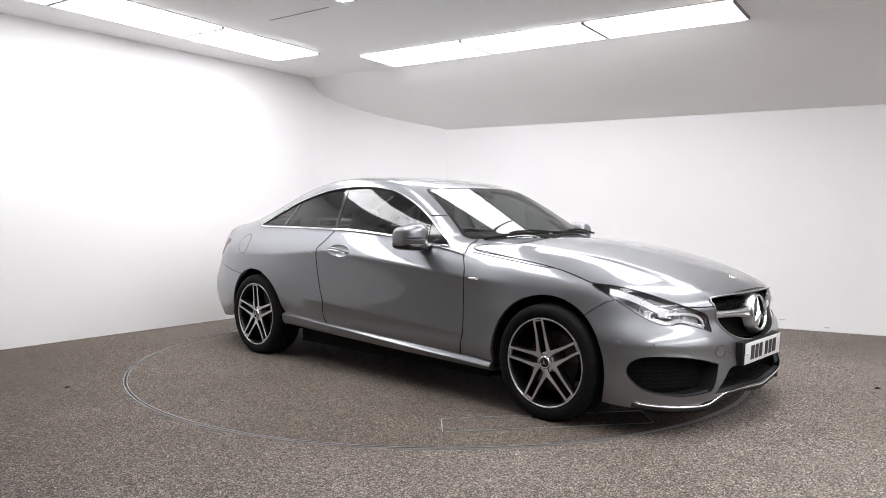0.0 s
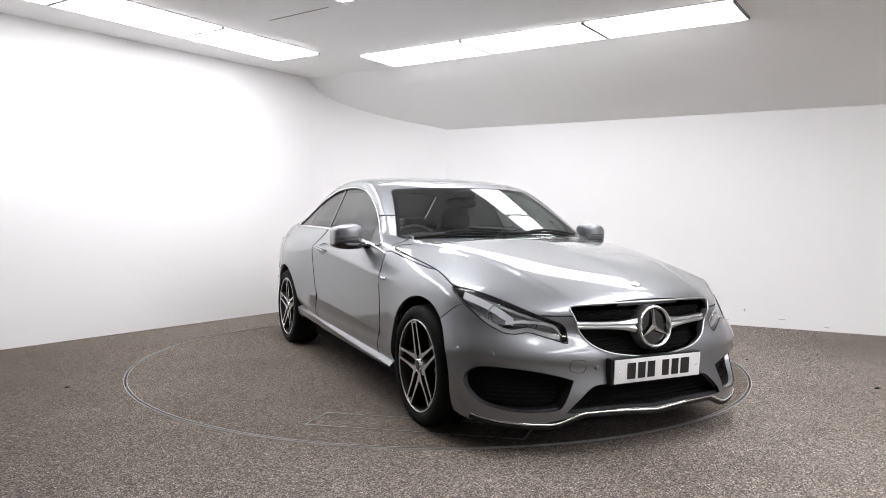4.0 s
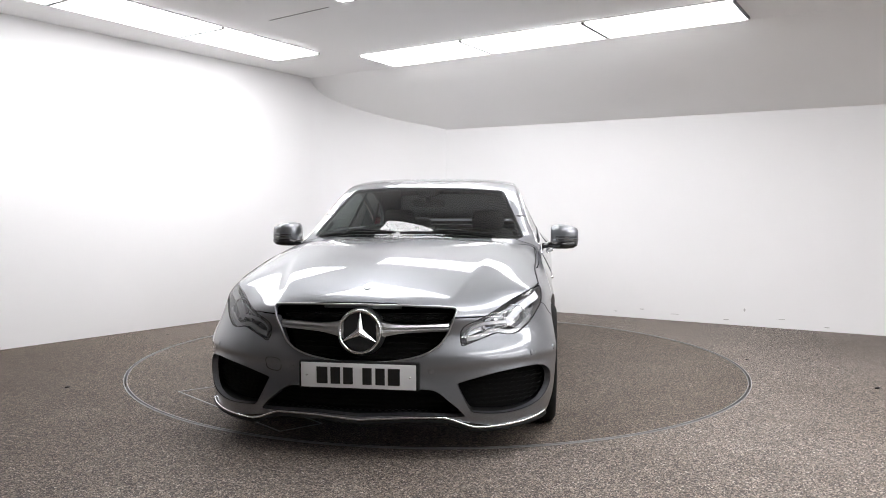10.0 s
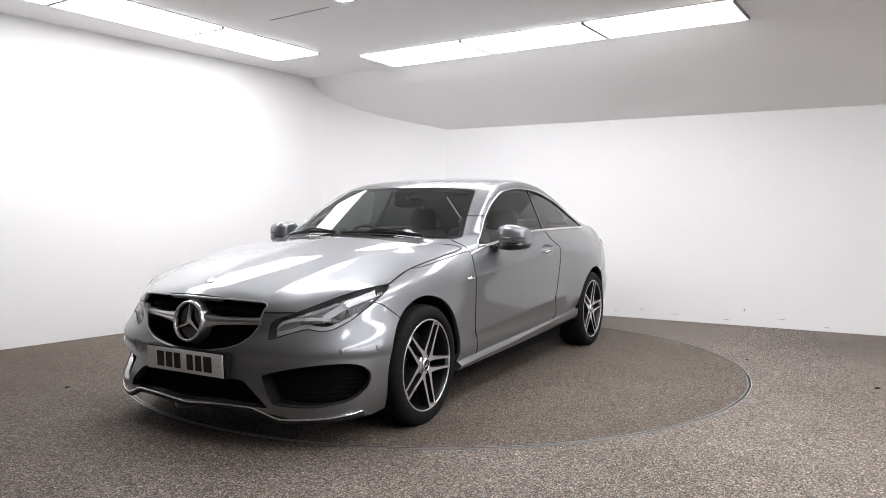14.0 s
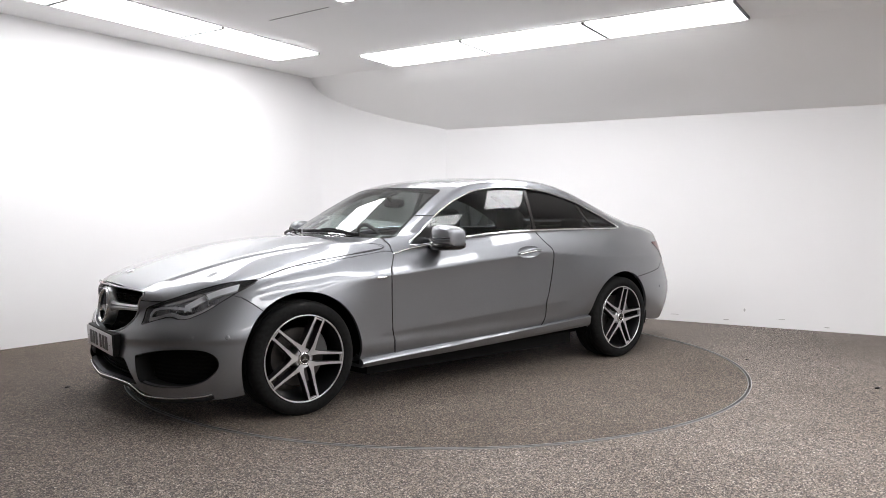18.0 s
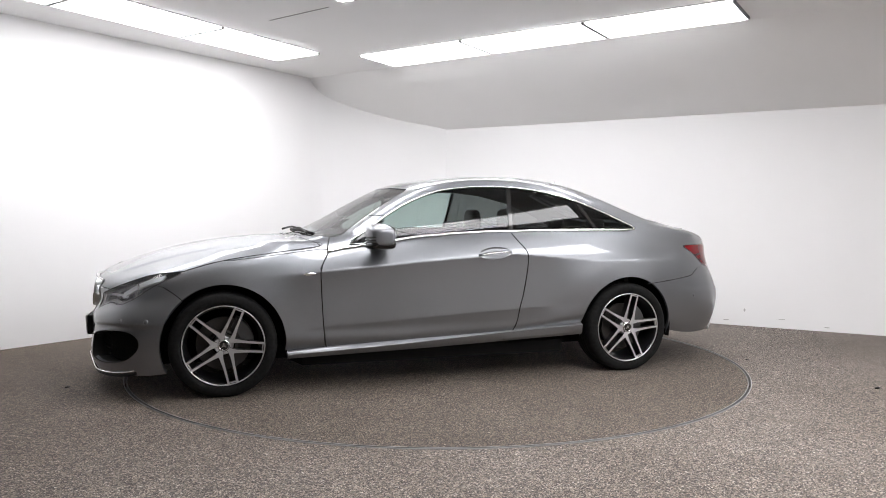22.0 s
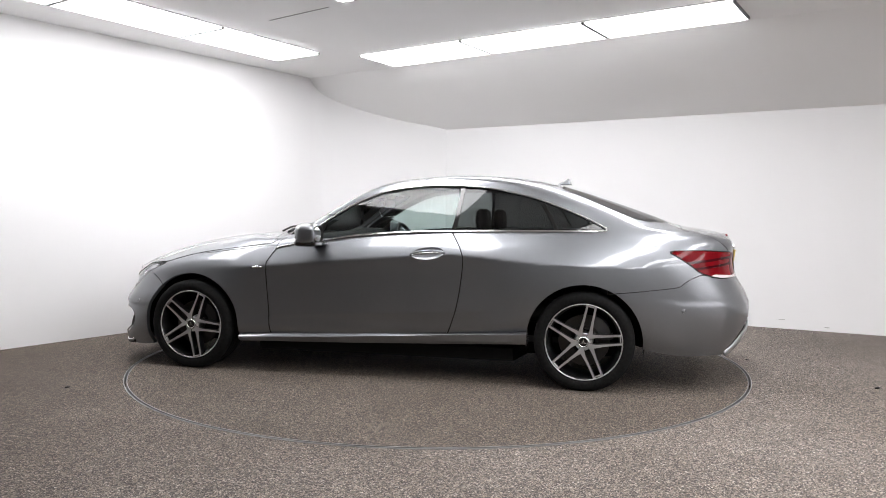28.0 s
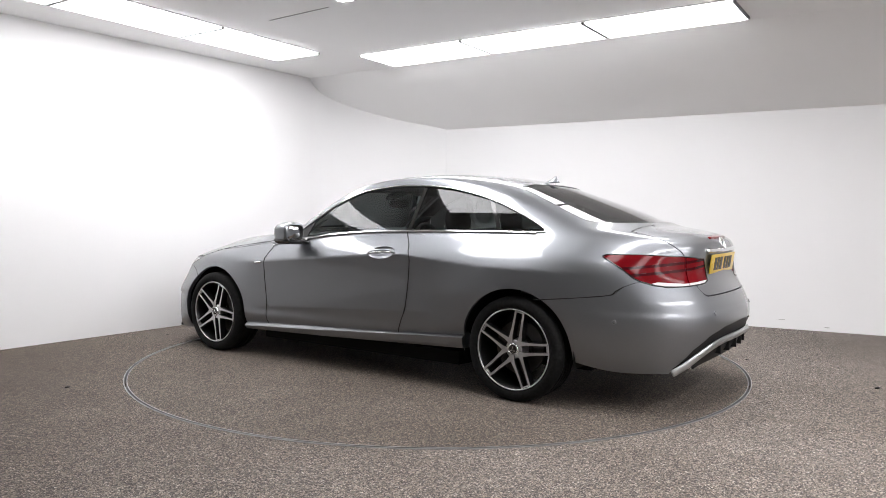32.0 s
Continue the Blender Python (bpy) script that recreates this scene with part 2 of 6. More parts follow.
bm = bmesh.new()
low_line = [(x, y, h) for (x, y), h in zip(corner, drop_h)] + [(x, right_y(x), DROP) for x in np.linspace(0.35, 7.4, 12)]
top_line = [(-1.56 + (6.6 + 1.56) * k, 8.59 - 5.33 * k) for k in np.linspace(0, 1, len(low_line)) ** 1.6]
a = [bm.verts.new((x, y, CEILING)) for x, y in top_line]
b = [bm.verts.new(p) for p in low_line]
c = [bm.verts.new((v.co.x, v.co.y, v.co.z + 0.1)) for v in a]
d = [bm.verts.new((v.co.x, v.co.y, v.co.z + 0.1)) for v in b]
for i in range(len(a) - 1):
    bm.faces.new((a[i], b[i], b[i + 1], a[i + 1]))
    bm.faces.new((c[i], c[i + 1], d[i + 1], d[i]))
bmesh.ops.recalc_face_normals(bm, faces=bm.faces[:])
tagged(part("ceiling_slope", bm, CEIL), "white ceiling sloping down to the low wall", "ceiling", kind="structure")

# floor with the round pit edge, one sheet
R_TABLE = 2.231


def floor_sheet():
    bm = bmesh.new()
    n = 128
    inner = [bm.verts.new((AXIS[0] + (R_TABLE + 0.019) * math.cos(2 * math.pi * i / n), AXIS[1] + (R_TABLE + 0.019) * math.sin(2 * math.pi * i / n), 0)) for i in range(n)]
    outer = []
    for i in range(n):
        t = 2 * math.pi * i / n
        c, s = math.cos(t), math.sin(t)
        k = 12.0 / max(abs(c), abs(s))
        outer.append(bm.verts.new((AXIS[0] + c * k, AXIS[1] + s * k, 0)))
    low = [bm.verts.new((v.co.x, v.co.y, -0.05)) for v in inner]
    for i in range(n):
        j = (i + 1) % n
        bm.faces.new((inner[i], outer[i], outer[j], inner[j]))
        bm.faces.new((low[i], inner[i], inner[j], low[j]))
    mid = bm.verts.new((AXIS[0], AXIS[1], -0.05))
    for i in range(n):
        bm.faces.new((mid, low[i], low[(i + 1) % n]))
    bmesh.ops.recalc_face_normals(bm, faces=bm.faces[:])
    return bm


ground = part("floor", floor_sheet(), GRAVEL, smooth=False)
tagged(ground, "grey-brown resin-bound gravel floor of the studio", "floor", kind="structure")


def ring_bar(r0, r1, z0, z1, n=160):
    bm = bmesh.new()
    lathe(bm, [(r0, z0), (r0, z1), (r1, z1), (r1, z0)], n, "z", True)
    bmesh.ops.recalc_face_normals(bm, faces=bm.faces[:])
    return auto_sharp(bm, 30)


rim = part("turntable_surround", ring_bar(R_TABLE + 0.0145, R_TABLE + 0.020, -0.05, 0.003), STEEL)
rim.location = (*AXIS, 0)
tagged(rim, "thin round aluminium edging set in the floor", "floor edging", kind="structure")


# the platter that turns
def make_turntable():
    root = new("turntable")
    tagged(root, "round motorised turntable topped with resin gravel, flush with the floor", "turntable")
    bm = bmesh.new()
    lathe(bm, [(0.001, 0.0), (0.8, 0.0), (1.6, 0.0), (R_TABLE - 0.004, 0.0), (R_TABLE - 0.004, -0.045), (0.001, -0.045)], 128, "z")
    bmesh.ops.recalc_face_normals(bm, faces=bm.faces[:])
    part("platter", bm, GRAVEL_IN, root, "worn grey-brown gravel top", smooth=False)
    part("edging", ring_bar(R_TABLE - 0.005, R_TABLE + 0.000, -0.045, 0.003), STEEL, root, "thin aluminium edge ring")
    # frame of the hatch let into the top
    u, v = Vector((0.61, 0.79, 0)), Vector((0.70, -0.715, 0)) * -1
    o = Vector((1.368, -1.434, 0))
    for a, d, ln in ((o, u, 1.15), (o + v * 0.24, u, 1.15), (o, v, 0.24), (o + u * 1.15, v, 0.24)):
        bm = bmesh.new()
        m = Matrix.Translation(a + d * ln / 2 + Vector((0, 0, 0.001))) @ pose(0, 0, 0, 0, 0, math.degrees(math.atan2(d.y, d.x)))
        add_box(bm, (ln, 0.006, 0.005), m)
        part("hatch_strip", bm, STEEL, root, "thin aluminium strip framing a hatch", smooth=False)
    return root


turntable = make_turntable()


# hairline joint in the ceiling
a0, a1 = Vector((-1.43, 6.06, CEILING - 0.001)), Vector((-0.88, 5.66, CEILING - 0.001))
bm = bmesh.new()
dd = a1 - a0
add_box(bm, (dd.length, 0.004, 0.003), Matrix.Translation((a0 + a1) / 2) @ pose(0, 0, 0, 0, 0, math.degrees(math.atan2(dd.y, dd.x))))
tagged(part("trim_ceiling_joint", bm, GROOVE, smooth=False), "dark hairline joint in the white ceiling", "joint", kind="structure")


# scuffs low on the far wall and bits lying on the floor
def scuff(x, z, w, h):
    bm = bmesh.new()
    pts = []
    for i in range(10):
        t = 2 * math.pi * i / 10
        r = 0.6 + 0.4 * random.random()
        pts.append((w * r * math.cos(t), h * r * math.sin(t)))
    y = right_y(x)
    n = Vector((-0.4838, -0.8752, 0)) * 0.0025
    d = Vector((0.8752, -0.4838, 0))
    bm.faces.new([bm.verts.new(Vector((x, y, z)) + n + d * a + Vector((0, 0, b))) for a, b in pts])
    tagged(part("wall_scuff", bm, SCUFF, smooth=False), "faint grey scuff low on the white wall", "scuff mark", "wall scuffs")


for x, z, w, h in ((2.15, 0.10, 0.03, 0.006), (2.45, 0.07, 0.05, 0.004), (2.9, 0.05, 0.04, 0.005), (3.05, 0.16, 0.012, 0.02), (3.35, 0.09, 0.05, 0.004), (3.7, 0.04, 0.03, 0.006), (1.9, 0.06, 0.03, 0.005)):
    scuff(x, z, w, h)


def floor_bit(x, y, s, turn):
    bm = bmesh.new()
    bmesh.ops.create_icosphere(bm, subdivisions=1, radius=1.0)
    for v in bm.verts:
        v.co *= 0.8 + 0.4 * random.random()
    bmesh.ops.scale(bm, vec=(s * 2.2, s, s * 0.5), verts=bm.verts[:])
    bmesh.ops.transform(bm, matrix=pose(x, y, s * 0.3, 0, 0, turn), verts=bm.verts[:])
    tagged(part("floor_chip", bm, GROOVE), "small dark chip lying on the gravel floor", "chip", "floor chips")


for x, y, s, turn in ((2.81, 4.67, 0.012, 20), (-2.37, 4.58, 0.009, 50), (2.35, 5.6, 0.006, 0), (2.9, 5.3, 0.006, 70), (-2.5, 6.6, 0.006, 15)):
    floor_bit(x, y, s, turn)


# ceiling light panels; two rows out of view are added
def light_panel(a, b, along):
    """A shallow panel with its middle at (a, b) in the light grid."""
    root = new("ceiling_light")
    root.matrix_basis = Matrix.Translation(A_DIR * a + B_DIR * b + Vector((0, 0, CEILING))) @ pose(0, 0, 0, 0, 0, along)
    bm = bmesh.new()
    add_box(bm, (1.142, 0.565, 0.03), pose(0, 0, -0.007), 0.003, 1)
    part("diffuser", bm, GLOW, root, "glowing opal diffuser", smooth=False)
    for sx, sy, sz, ax, ay in ((1.172, 0.012, 0.012, 0, 0.290), (1.172, 0.012, 0.012, 0, -0.290), (0.016, 0.566, 0.026, 0.5795, 0), (0.016, 0.566, 0.026, -0.5795, 0)):
        bm = bmesh.new()
        add_box(bm, (sx, sy, sz), pose(ax, ay, 0.005 - sz / 2))
        part("frame", bm, WHITE_TRIM if sy < 0.1 else JOINT_TRIM, root, smooth=False)
    tagged(root, "white surface-mounted panel light glowing on the ceiling", "ceiling light", "ceiling light panels")
    return root


ANG_A = math.degrees(math.atan2(A_DIR.y, A_DIR.x))
ANG_B = math.degrees(math.atan2(B_DIR.y, B_DIR.x))
for k in range(3):
    light_panel(4.79 - 1.178 * k, -5.29, ANG_A)
for k in range(3):
    light_panel(5.95, -4.15 + 1.178 * k, ANG_B)
for b in (-3.35, -2.77):
    light_panel(3.58, b, ANG_A)
# rows 1.2 and 3.1 are unseen, added to brighten the right side
for row, first, count in ((-0.75, 4.79, 3), (1.2, 5.08, 4), (3.1, 5.08, 4)):
    for k in range(count):
        light_panel(first - 1.178 * k, row, ANG_A)


# ---------------------------------------------------------------- the car: body surface
# Car space: x forward from the rear axle, y to its left, z up from the floor.
# stations along the flank
FLANK = (-0.6, -0.37, 0.0, 0.37, 0.85, 1.3, 1.65, 2.0, 2.2, 2.42, 2.76, 3.08)
# lines round the body, bottom to belt: rear end (from the middle outwards), flank widths and heights, front end (outwards to the middle)
LINES = [
    dict(rear=((-1, 0, 0.27), (-0.975, 0.34, 0.26), (-0.9, 0.565, 0.235), (-0.765, 0.7, 0.235)),
         y=(0.765, 0.81, 0.835, 0.845, 0.856, 0.856, 0.856, 0.856, 0.856, 0.855, 0.85, 0.83),
         z=(0.235, 0.27, 0.34, 0.355, 0.325, 0.30, 0.29, 0.28, 0.275, 0.262, 0.21, 0.155),
         front=((3.27, 0.81, 0.15), (3.45, 0.63, 0.15), (3.545, 0.36, 0.19), (3.585, 0.0, 0.185))),
    dict(rear=((-1.05, 0, 0.35), (-1.02, 0.345, 0.345), (-0.94, 0.58, 0.34), (-0.79, 0.73, 0.335)),
         y=(0.795, 0.845, 0.873, 0.876, 0.873, 0.870, 0.870, 0.870, 0.873, 0.88, 0.88, 0.866),
         z=(0.335, 0.36, 0.41, 0.415, 0.38, 0.36, 0.35, 0.345, 0.34, 0.335, 0.31, 0.25),
         front=((3.26, 0.835, 0.245), (3.46, 0.65, 0.245), (3.56, 0.36, 0.26), (3.595, 0.0, 0.26))),
    dict(rear=((-1.07, 0, 0.47), (-1.045, 0.345, 0.47), (-0.96, 0.585, 0.465), (-0.805, 0.742, 0.46)),
         y=(0.806, 0.86, 0.888, 0.882, 0.864, 0.857, 0.856, 0.857, 0.862, 0.877, 0.890, 0.878),
         z=(0.46, 0.48, 0.51, 0.51, 0.48, 0.465, 0.455, 0.45, 0.445, 0.445, 0.44, 0.38),
         front=((3.25, 0.845, 0.365), (3.44, 0.665, 0.365), (3.54, 0.36, 0.375), (3.575, 0.0, 0.375))),
    dict(rear=((-1.045, 0, 0.615), (-1.02, 0.345, 0.615), (-0.94, 0.58, 0.61), (-0.79, 0.738, 0.605)),
         y=(0.803, 0.858, 0.893, 0.886, 0.866, 0.859, 0.858, 0.859, 0.865, 0.876, 0.890, 0.872),
         z=(0.60, 0.625, 0.655, 0.65, 0.62, 0.60, 0.585, 0.575, 0.57, 0.565, 0.56, 0.50),
         front=((3.235, 0.83, 0.485), (3.42, 0.645, 0.485), (3.53, 0.36, 0.475), (3.57, 0.0, 0.47))),
    dict(rear=((-0.955, 0, 0.79), (-0.938, 0.34, 0.79), (-0.875, 0.56, 0.785), (-0.735, 0.715, 0.78)),
         y=(0.785, 0.832, 0.862, 0.870, 0.876, 0.876, 0.875, 0.873, 0.870, 0.866, 0.858, 0.832),
         z=(0.80, 0.845, 0.875, 0.88, 0.852, 0.818, 0.79, 0.76, 0.745, 0.728, 0.70, 0.625),
         front=((3.225, 0.785, 0.60), (3.39, 0.60, 0.585), (3.50, 0.36, 0.575), (3.55, 0.0, 0.57))),
    dict(rear=((-0.94, 0, 0.968), (-0.915, 0.335, 0.960), (-0.848, 0.54, 0.94), (-0.722, 0.664, 0.928)),
         y=(0.71, 0.735, 0.748, 0.755, 0.775, 0.788, 0.795, 0.80, 0.80, 0.80, 0.797, 0.775),
         z=(0.955, 0.98, 0.995, 0.998, 0.993, 0.968, 0.938, 0.892, 0.868, 0.845, 0.80, 0.745),
         front=((3.19, 0.735, 0.715), (3.335, 0.585, 0.695), (3.46, 0.37, 0.70), (3.525, 0.0, 0.71))),
]
# lines over the top, one point for each flank station: outer ridge, inner line, middle
RIDGE = dict(x=(-0.59, -0.36, -0.02, 0.37, 0.82, 1.29, 1.62, 1.93, 2.13, 2.44, 2.77, 3.06),
             y=(0.61, 0.635, 0.632, 0.618, 0.602, 0.616, 0.648, 0.70, 0.718, 0.665, 0.62, 0.56),
             z=(1.012, 1.045, 1.138, 1.262, 1.335, 1.315, 1.205, 1.02, 0.925, 0.915, 0.876, 0.815))
INNER = dict(x=(-0.64, -0.41, -0.04, 0.33, 0.80, 1.365, 1.715, 2.065, 2.26, 2.47, 2.78, 3.08),
             y=(0.38, 0.39, 0.40, 0.42, 0.44, 0.41, 0.385, 0.39, 0.39, 0.36, 0.34, 0.31),
             z=(1.030, 1.104, 1.230, 1.335, 1.381, 1.345, 1.220, 1.032, 0.957, 0.943, 0.908, 0.852))
MIDDLE = dict(x=(-0.66, -0.43, -0.05, 0.32, 0.80, 1.395, 1.765, 2.105, 2.30, 2.49, 2.79, 3.09),
              y=(0.0,) * 12,
              z=(1.036, 1.112, 1.245, 1.347, 1.393, 1.355, 1.230, 1.042, 0.970, 0.955, 0.920, 0.868))


def body_cage():
    """Control net of the whole outer skin: targets, faces."""
    belt = []
    for ln in LINES:
        row = list(ln["rear"]) + list(zip(FLANK, ln["y"], ln["z"])) + list(ln["front"])
        belt.append(row)
    index, pts, faces = {}, [], []

    def v(p):
        key = tuple(round(c, 5) for c in p)
        if key not in index:
            index[key] = len(pts)
            pts.append(p)
        return index[key]

    def quad(a, b, c, d):
        ids = [v(p) for p in (a, b, c, d)]
        if len(set(ids)) == 4:
            faces.append(ids)

    def flip(p):
        return (p[0], -p[1], p[2])

    top = [belt[-1][3:17]]
    rear, front = belt[-1][:4], belt[-1][16:]
    for k, ln in enumerate((RIDGE, INNER, MIDDLE)):
        top.append([rear[2 - k]] + list(zip(ln["x"], ln["y"], ln["z"])) + [front[1 + k]])
    for rows in (belt, top):
        for r0, r1 in zip(rows, rows[1:]):
            for i in range(len(r0) - 1):
                quad(r0[i], r1[i], r1[i + 1], r0[i + 1])
                a, b, c, d = (flip(p) for p in (r0[i], r0[i + 1], r1[i + 1], r1[i]))
                quad(a, b, c, d)
    return np.array(pts, float), faces


def on_line(p, k):
    """Whether p is a flank point of line k."""
    ln = LINES[k]
    return any(abs(p[0] - x) < 1e-4 and abs(abs(p[1]) - y) < 1e-4 and abs(p[2] - z) < 1e-4 for x, y, z in zip(FLANK, ln["y"], ln["z"]))


def sharpness(a, b):
    """How sharp the skin folds along a net edge: the waist crease, fading towards both ends."""
    if on_line(a, 4) and on_line(b, 4):
        x = (a[0] + b[0]) / 2
        return float(np.interp(x, (-0.7, -0.3, 0.2, 0.5, 0.9, 2.3, 2.7), (0.3, 0.45, 0.3, 0.4, 0.75, 0.75, 0.25)))
    ridge = list(zip(RIDGE["x"], RIDGE["y"], RIDGE["z"]))
    if all(any(abs(p[0] - x) < 1e-4 and abs(abs(p[1]) - y) < 1e-4 for x, y, _ in ridge) for p in (a, b)):
        x = (a[0] + b[0]) / 2
        return float(np.interp(x, (-0.4, 0.2, 1.0, 1.4, 2.2, 2.5, 3.1), (0.2, 0.4, 0.5, 0.6, 0.6, 0.4, 0.3)))
    return 0.0


def ease(t):
    t = np.clip(t, 0, 1)
    return t * t * (3 - 2 * t)


def sculpt(V):
    """Pressed shapes of the panels: how far each point stands out of the smooth skin."""
    x, y, z = V.T
    out = np.zeros(len(V))
    # swelling round the rear wheel, fading towards the tail lamp and the sill
    r = np.hypot(x, z - 0.31)
    ang = np.degrees(np.arctan2(z - 0.31, x))
    out += 0.008 * ease((0.59 - r) / 0.08) * ease((y - 0.6) / 0.1) * ease((ang - 12) / 25) * ease((150 - ang) / 40)
    # lighter one round the front wheel
    r = np.hypot(x - 2.757, z - 0.315)
    out += 0.003 * ease((0.44 - r) / 0.05) * ease((y - 0.6) / 0.1) * ease((z - 0.3) / 0.15)
    # low crease along the door, rising to the rear
    line = 0.475 - 0.055 * (x - 0.9)
    d = z - line
    out -= 0.007 * np.exp(-(d / 0.035) ** 2) * ease((x - 0.45) / 0.3) * ease((2.35 - x) / 0.2) * (y > 0.6)
    # fold across the front bumper above the intakes
    line = 0.415 + 0.03 * ease((y - 0.3) / 0.4)
    out += 0.012 * ease((z - line + 0.012) / 0.02) * ease((0.60 - z) / 0.14) * ease((x - 3.05) / 0.2) * ease((y - 0.28) / 0.12)
    # fold round the rear bumper
    out += 0.005 * ease((0.58 - z) / 0.035) * ease((z - 0.30) / 0.2) * ease((-0.42 - x) / 0.2)
    # raised middle of the bonnet between two lines that run to the grille's corners
    edge = np.interp(x, *BONNET_EDGE)
    out += 0.008 * ease((edge - y) / 0.04 + 0.5) * ease((x - 2.3) / 0.25) * (z > 0.66) * ease((3.56 - x) / 0.1)
    return out


def point_normals(V, F):
    """Normals of the points; those in the middle plane look straight out of it."""
    quads = np.array(F)
    n = np.cross(V[quads[:, 2]] - V[quads[:, 0]], V[quads[:, 3]] - V[quads[:, 1]])
    N = np.zeros_like(V)
    for k in range(4):
        np.add.at(N, quads[:, k], n)
    N[np.abs(V[:, 1]) < 1e-5, 1] = 0
    N /= np.maximum(np.linalg.norm(N, axis=1), 1e-12)[:, None]
    return N


BONNET_EDGE = ((2.2, 2.5, 2.8, 3.2, 3.45), (0.64, 0.605, 0.545, 0.47, 0.41))


def on_bonnet(V, soft):
    """1 on the raised middle of the bonnet, 0 off it."""
    x, y, z = V.T
    edge = np.interp(x, *BONNET_EDGE)
    return ease((edge - np.abs(y)) / soft) * ease((x - 2.33) / 0.12) * ease((3.49 - x) / 0.06) * (z > 0.66)


def fair_bonnet(V):
    """The bonnet's middle as one even sheet with a faint fold along its centre."""
    x, y, z = V.T
    inside = on_bonnet(V, 0.02) > 0.5
    u, w = x - 2.9, np.abs(y)
    basis = np.stack([np.ones_like(u), u, u ** 2, u ** 3, w, w ** 2, u * w ** 2, w ** 4], 1)
    k = np.linalg.lstsq(basis[inside], z[inside], rcond=None)[0]
    f = on_bonnet(V, 0.06)
    out = V.copy()
    out[:, 2] = z + f * (basis @ k - z)
    return out


def band_mean(along, h, n, wide, high):
    """Normals averaged along a band, hardly across it."""
    order = np.argsort(h)
    pa, ph, pn = along[order], h[order], n[order]
    res = np.empty_like(pn)
    for a in range(0, len(order), 400):
        b = min(a + 400, len(order))
        lo, hi = np.searchsorted(ph, (ph[a] - 2.7 * high, ph[b - 1] + 2.7 * high))
        w = np.exp(-((pa[a:b, None] - pa[None, lo:hi]) / wide) ** 2 - ((ph[a:b, None] - ph[None, lo:hi]) / high) ** 2)
        res[a:b] = w @ pn[lo:hi]
    out = np.zeros_like(pn)
    out[order] = res / np.linalg.norm(res, axis=1)[:, None]
    return out


def leaning(n, slope):
    """The same normals with another lean: slope is how far they look up."""
    m = np.stack([n[:, 0], n[:, 1], slope * n[:, 1]], 1)
    return m / np.linalg.norm(m, axis=1)[:, None]


def fair_normals(V, N):
    """Even out how the panels catch the light: the bonnet in one sheet, flanks and bumpers along their length."""
    x, y, z = V.T
    out = N.copy()
    # bumper corners
    for pick, along in ((np.where((x > 2.92) & (z > 0.14) & (z < 0.74) & (y > 0.03))[0], lambda i: 0.85 * np.arctan2(y[i], x[i] - 2.7)),
                        (np.where((x < -0.38) & (z > 0.2) & (z < 0.95) & (y > 0.03))[0], lambda i: 0.8 * np.arctan2(y[i], -0.15 - x[i]))):
        mean = band_mean(along(pick), z[pick], N[pick], 0.11, 0.011)
        f = (ease((y[pick] - 0.10) / 0.15) * ease((np.abs(x[pick] - 1.2) - 1.62) / 0.2))[:, None]
        out[pick] = f * mean + (1 - f) * N[pick]
    # flanks, along lines that follow the waist crease
    pick = np.where((y > 0.52) & (z > 0.24) & (z < 1.0) & (x > -0.75) & (x < 3.15))[0]
    xp, zp = x[pick], z[pick]
    waist = np.interp(xp, (-0.6, -0.37, 0.0, 0.37, 0.85, 1.3, 2.0, 2.76, 3.1), (0.80, 0.845, 0.875, 0.88, 0.852, 0.818, 0.76, 0.70, 0.63))
    h = zp - waist
    flank = band_mean(xp, h, N[pick], 0.13, 0.009)
    # the door tucks in below the crease and stands upright again towards the sill
    g = (ease(-h / 0.012) * ease((zp - 0.33) / 0.08) * ease((xp - 0.42) / 0.3) * ease((2.45 - xp) / 0.25))[:, None]
    lean = 0.0 - 0.16 * np.exp(np.minimum(h, 0) / 0.10)
    low = zp - (0.475 - 0.055 * (xp - 0.9))
    fold = ease(-low / 0.014) * ease((xp - 0.45) / 0.3) * ease((2.35 - xp) / 0.2)
    lean = lean + fold * (np.minimum(-0.22 - 1.1 * np.minimum(low, 0), -0.04) - lean)
    flank = g * leaning(flank, lean) + (1 - g) * flank
    # above it the shoulder leans in more and more up to the glass; behind the door it reaches lower
    hs = zp - np.interp(xp, (-0.3, 0.3, 0.95), (0.775, 0.79, 0.845)) * (xp < 0.95) - waist * (xp >= 0.95)
    g = (ease(hs / 0.016) * ease((0.99 - zp) / 0.02) * ease((xp + 0.62) / 0.6) * ease((2.6 - xp) / 0.3))[:, None]
    flank = g * leaning(flank, 0.50 + np.minimum(2.9 * np.maximum(hs, 0), 0.36)) + (1 - g) * flank
    flank /= np.linalg.norm(flank, axis=1)[:, None]
    f = (ease((y[pick] - 0.56) / 0.08) * ease((zp - 0.26) / 0.05) * ease((0.998 - zp) / 0.015) * ease((xp + 0.72) / 0.2) * ease((3.0 - xp) / 0.2))[:, None]
    out[pick] = f * flank + (1 - f) * out[pick]
    # bonnet
    u = x - 2.9
    fall = np.where(u > -0.15, -0.142 - 0.182 * u + 0.002 * u ** 2 - 1.039 * u ** 3, -0.111 - 0.13 * (u + 0.15)) - 0.23 * y ** 2
    side = (-0.258 + 0.163 * u) * y - 0.037 * ease(y / 0.012)
    n = np.stack([-fall, -side, np.ones_like(u)], 1)
    n /= np.linalg.norm(n, axis=1)[:, None]
    f = on_bonnet(V, 0.025)[:, None]
    out = f * n + (1 - f) * out
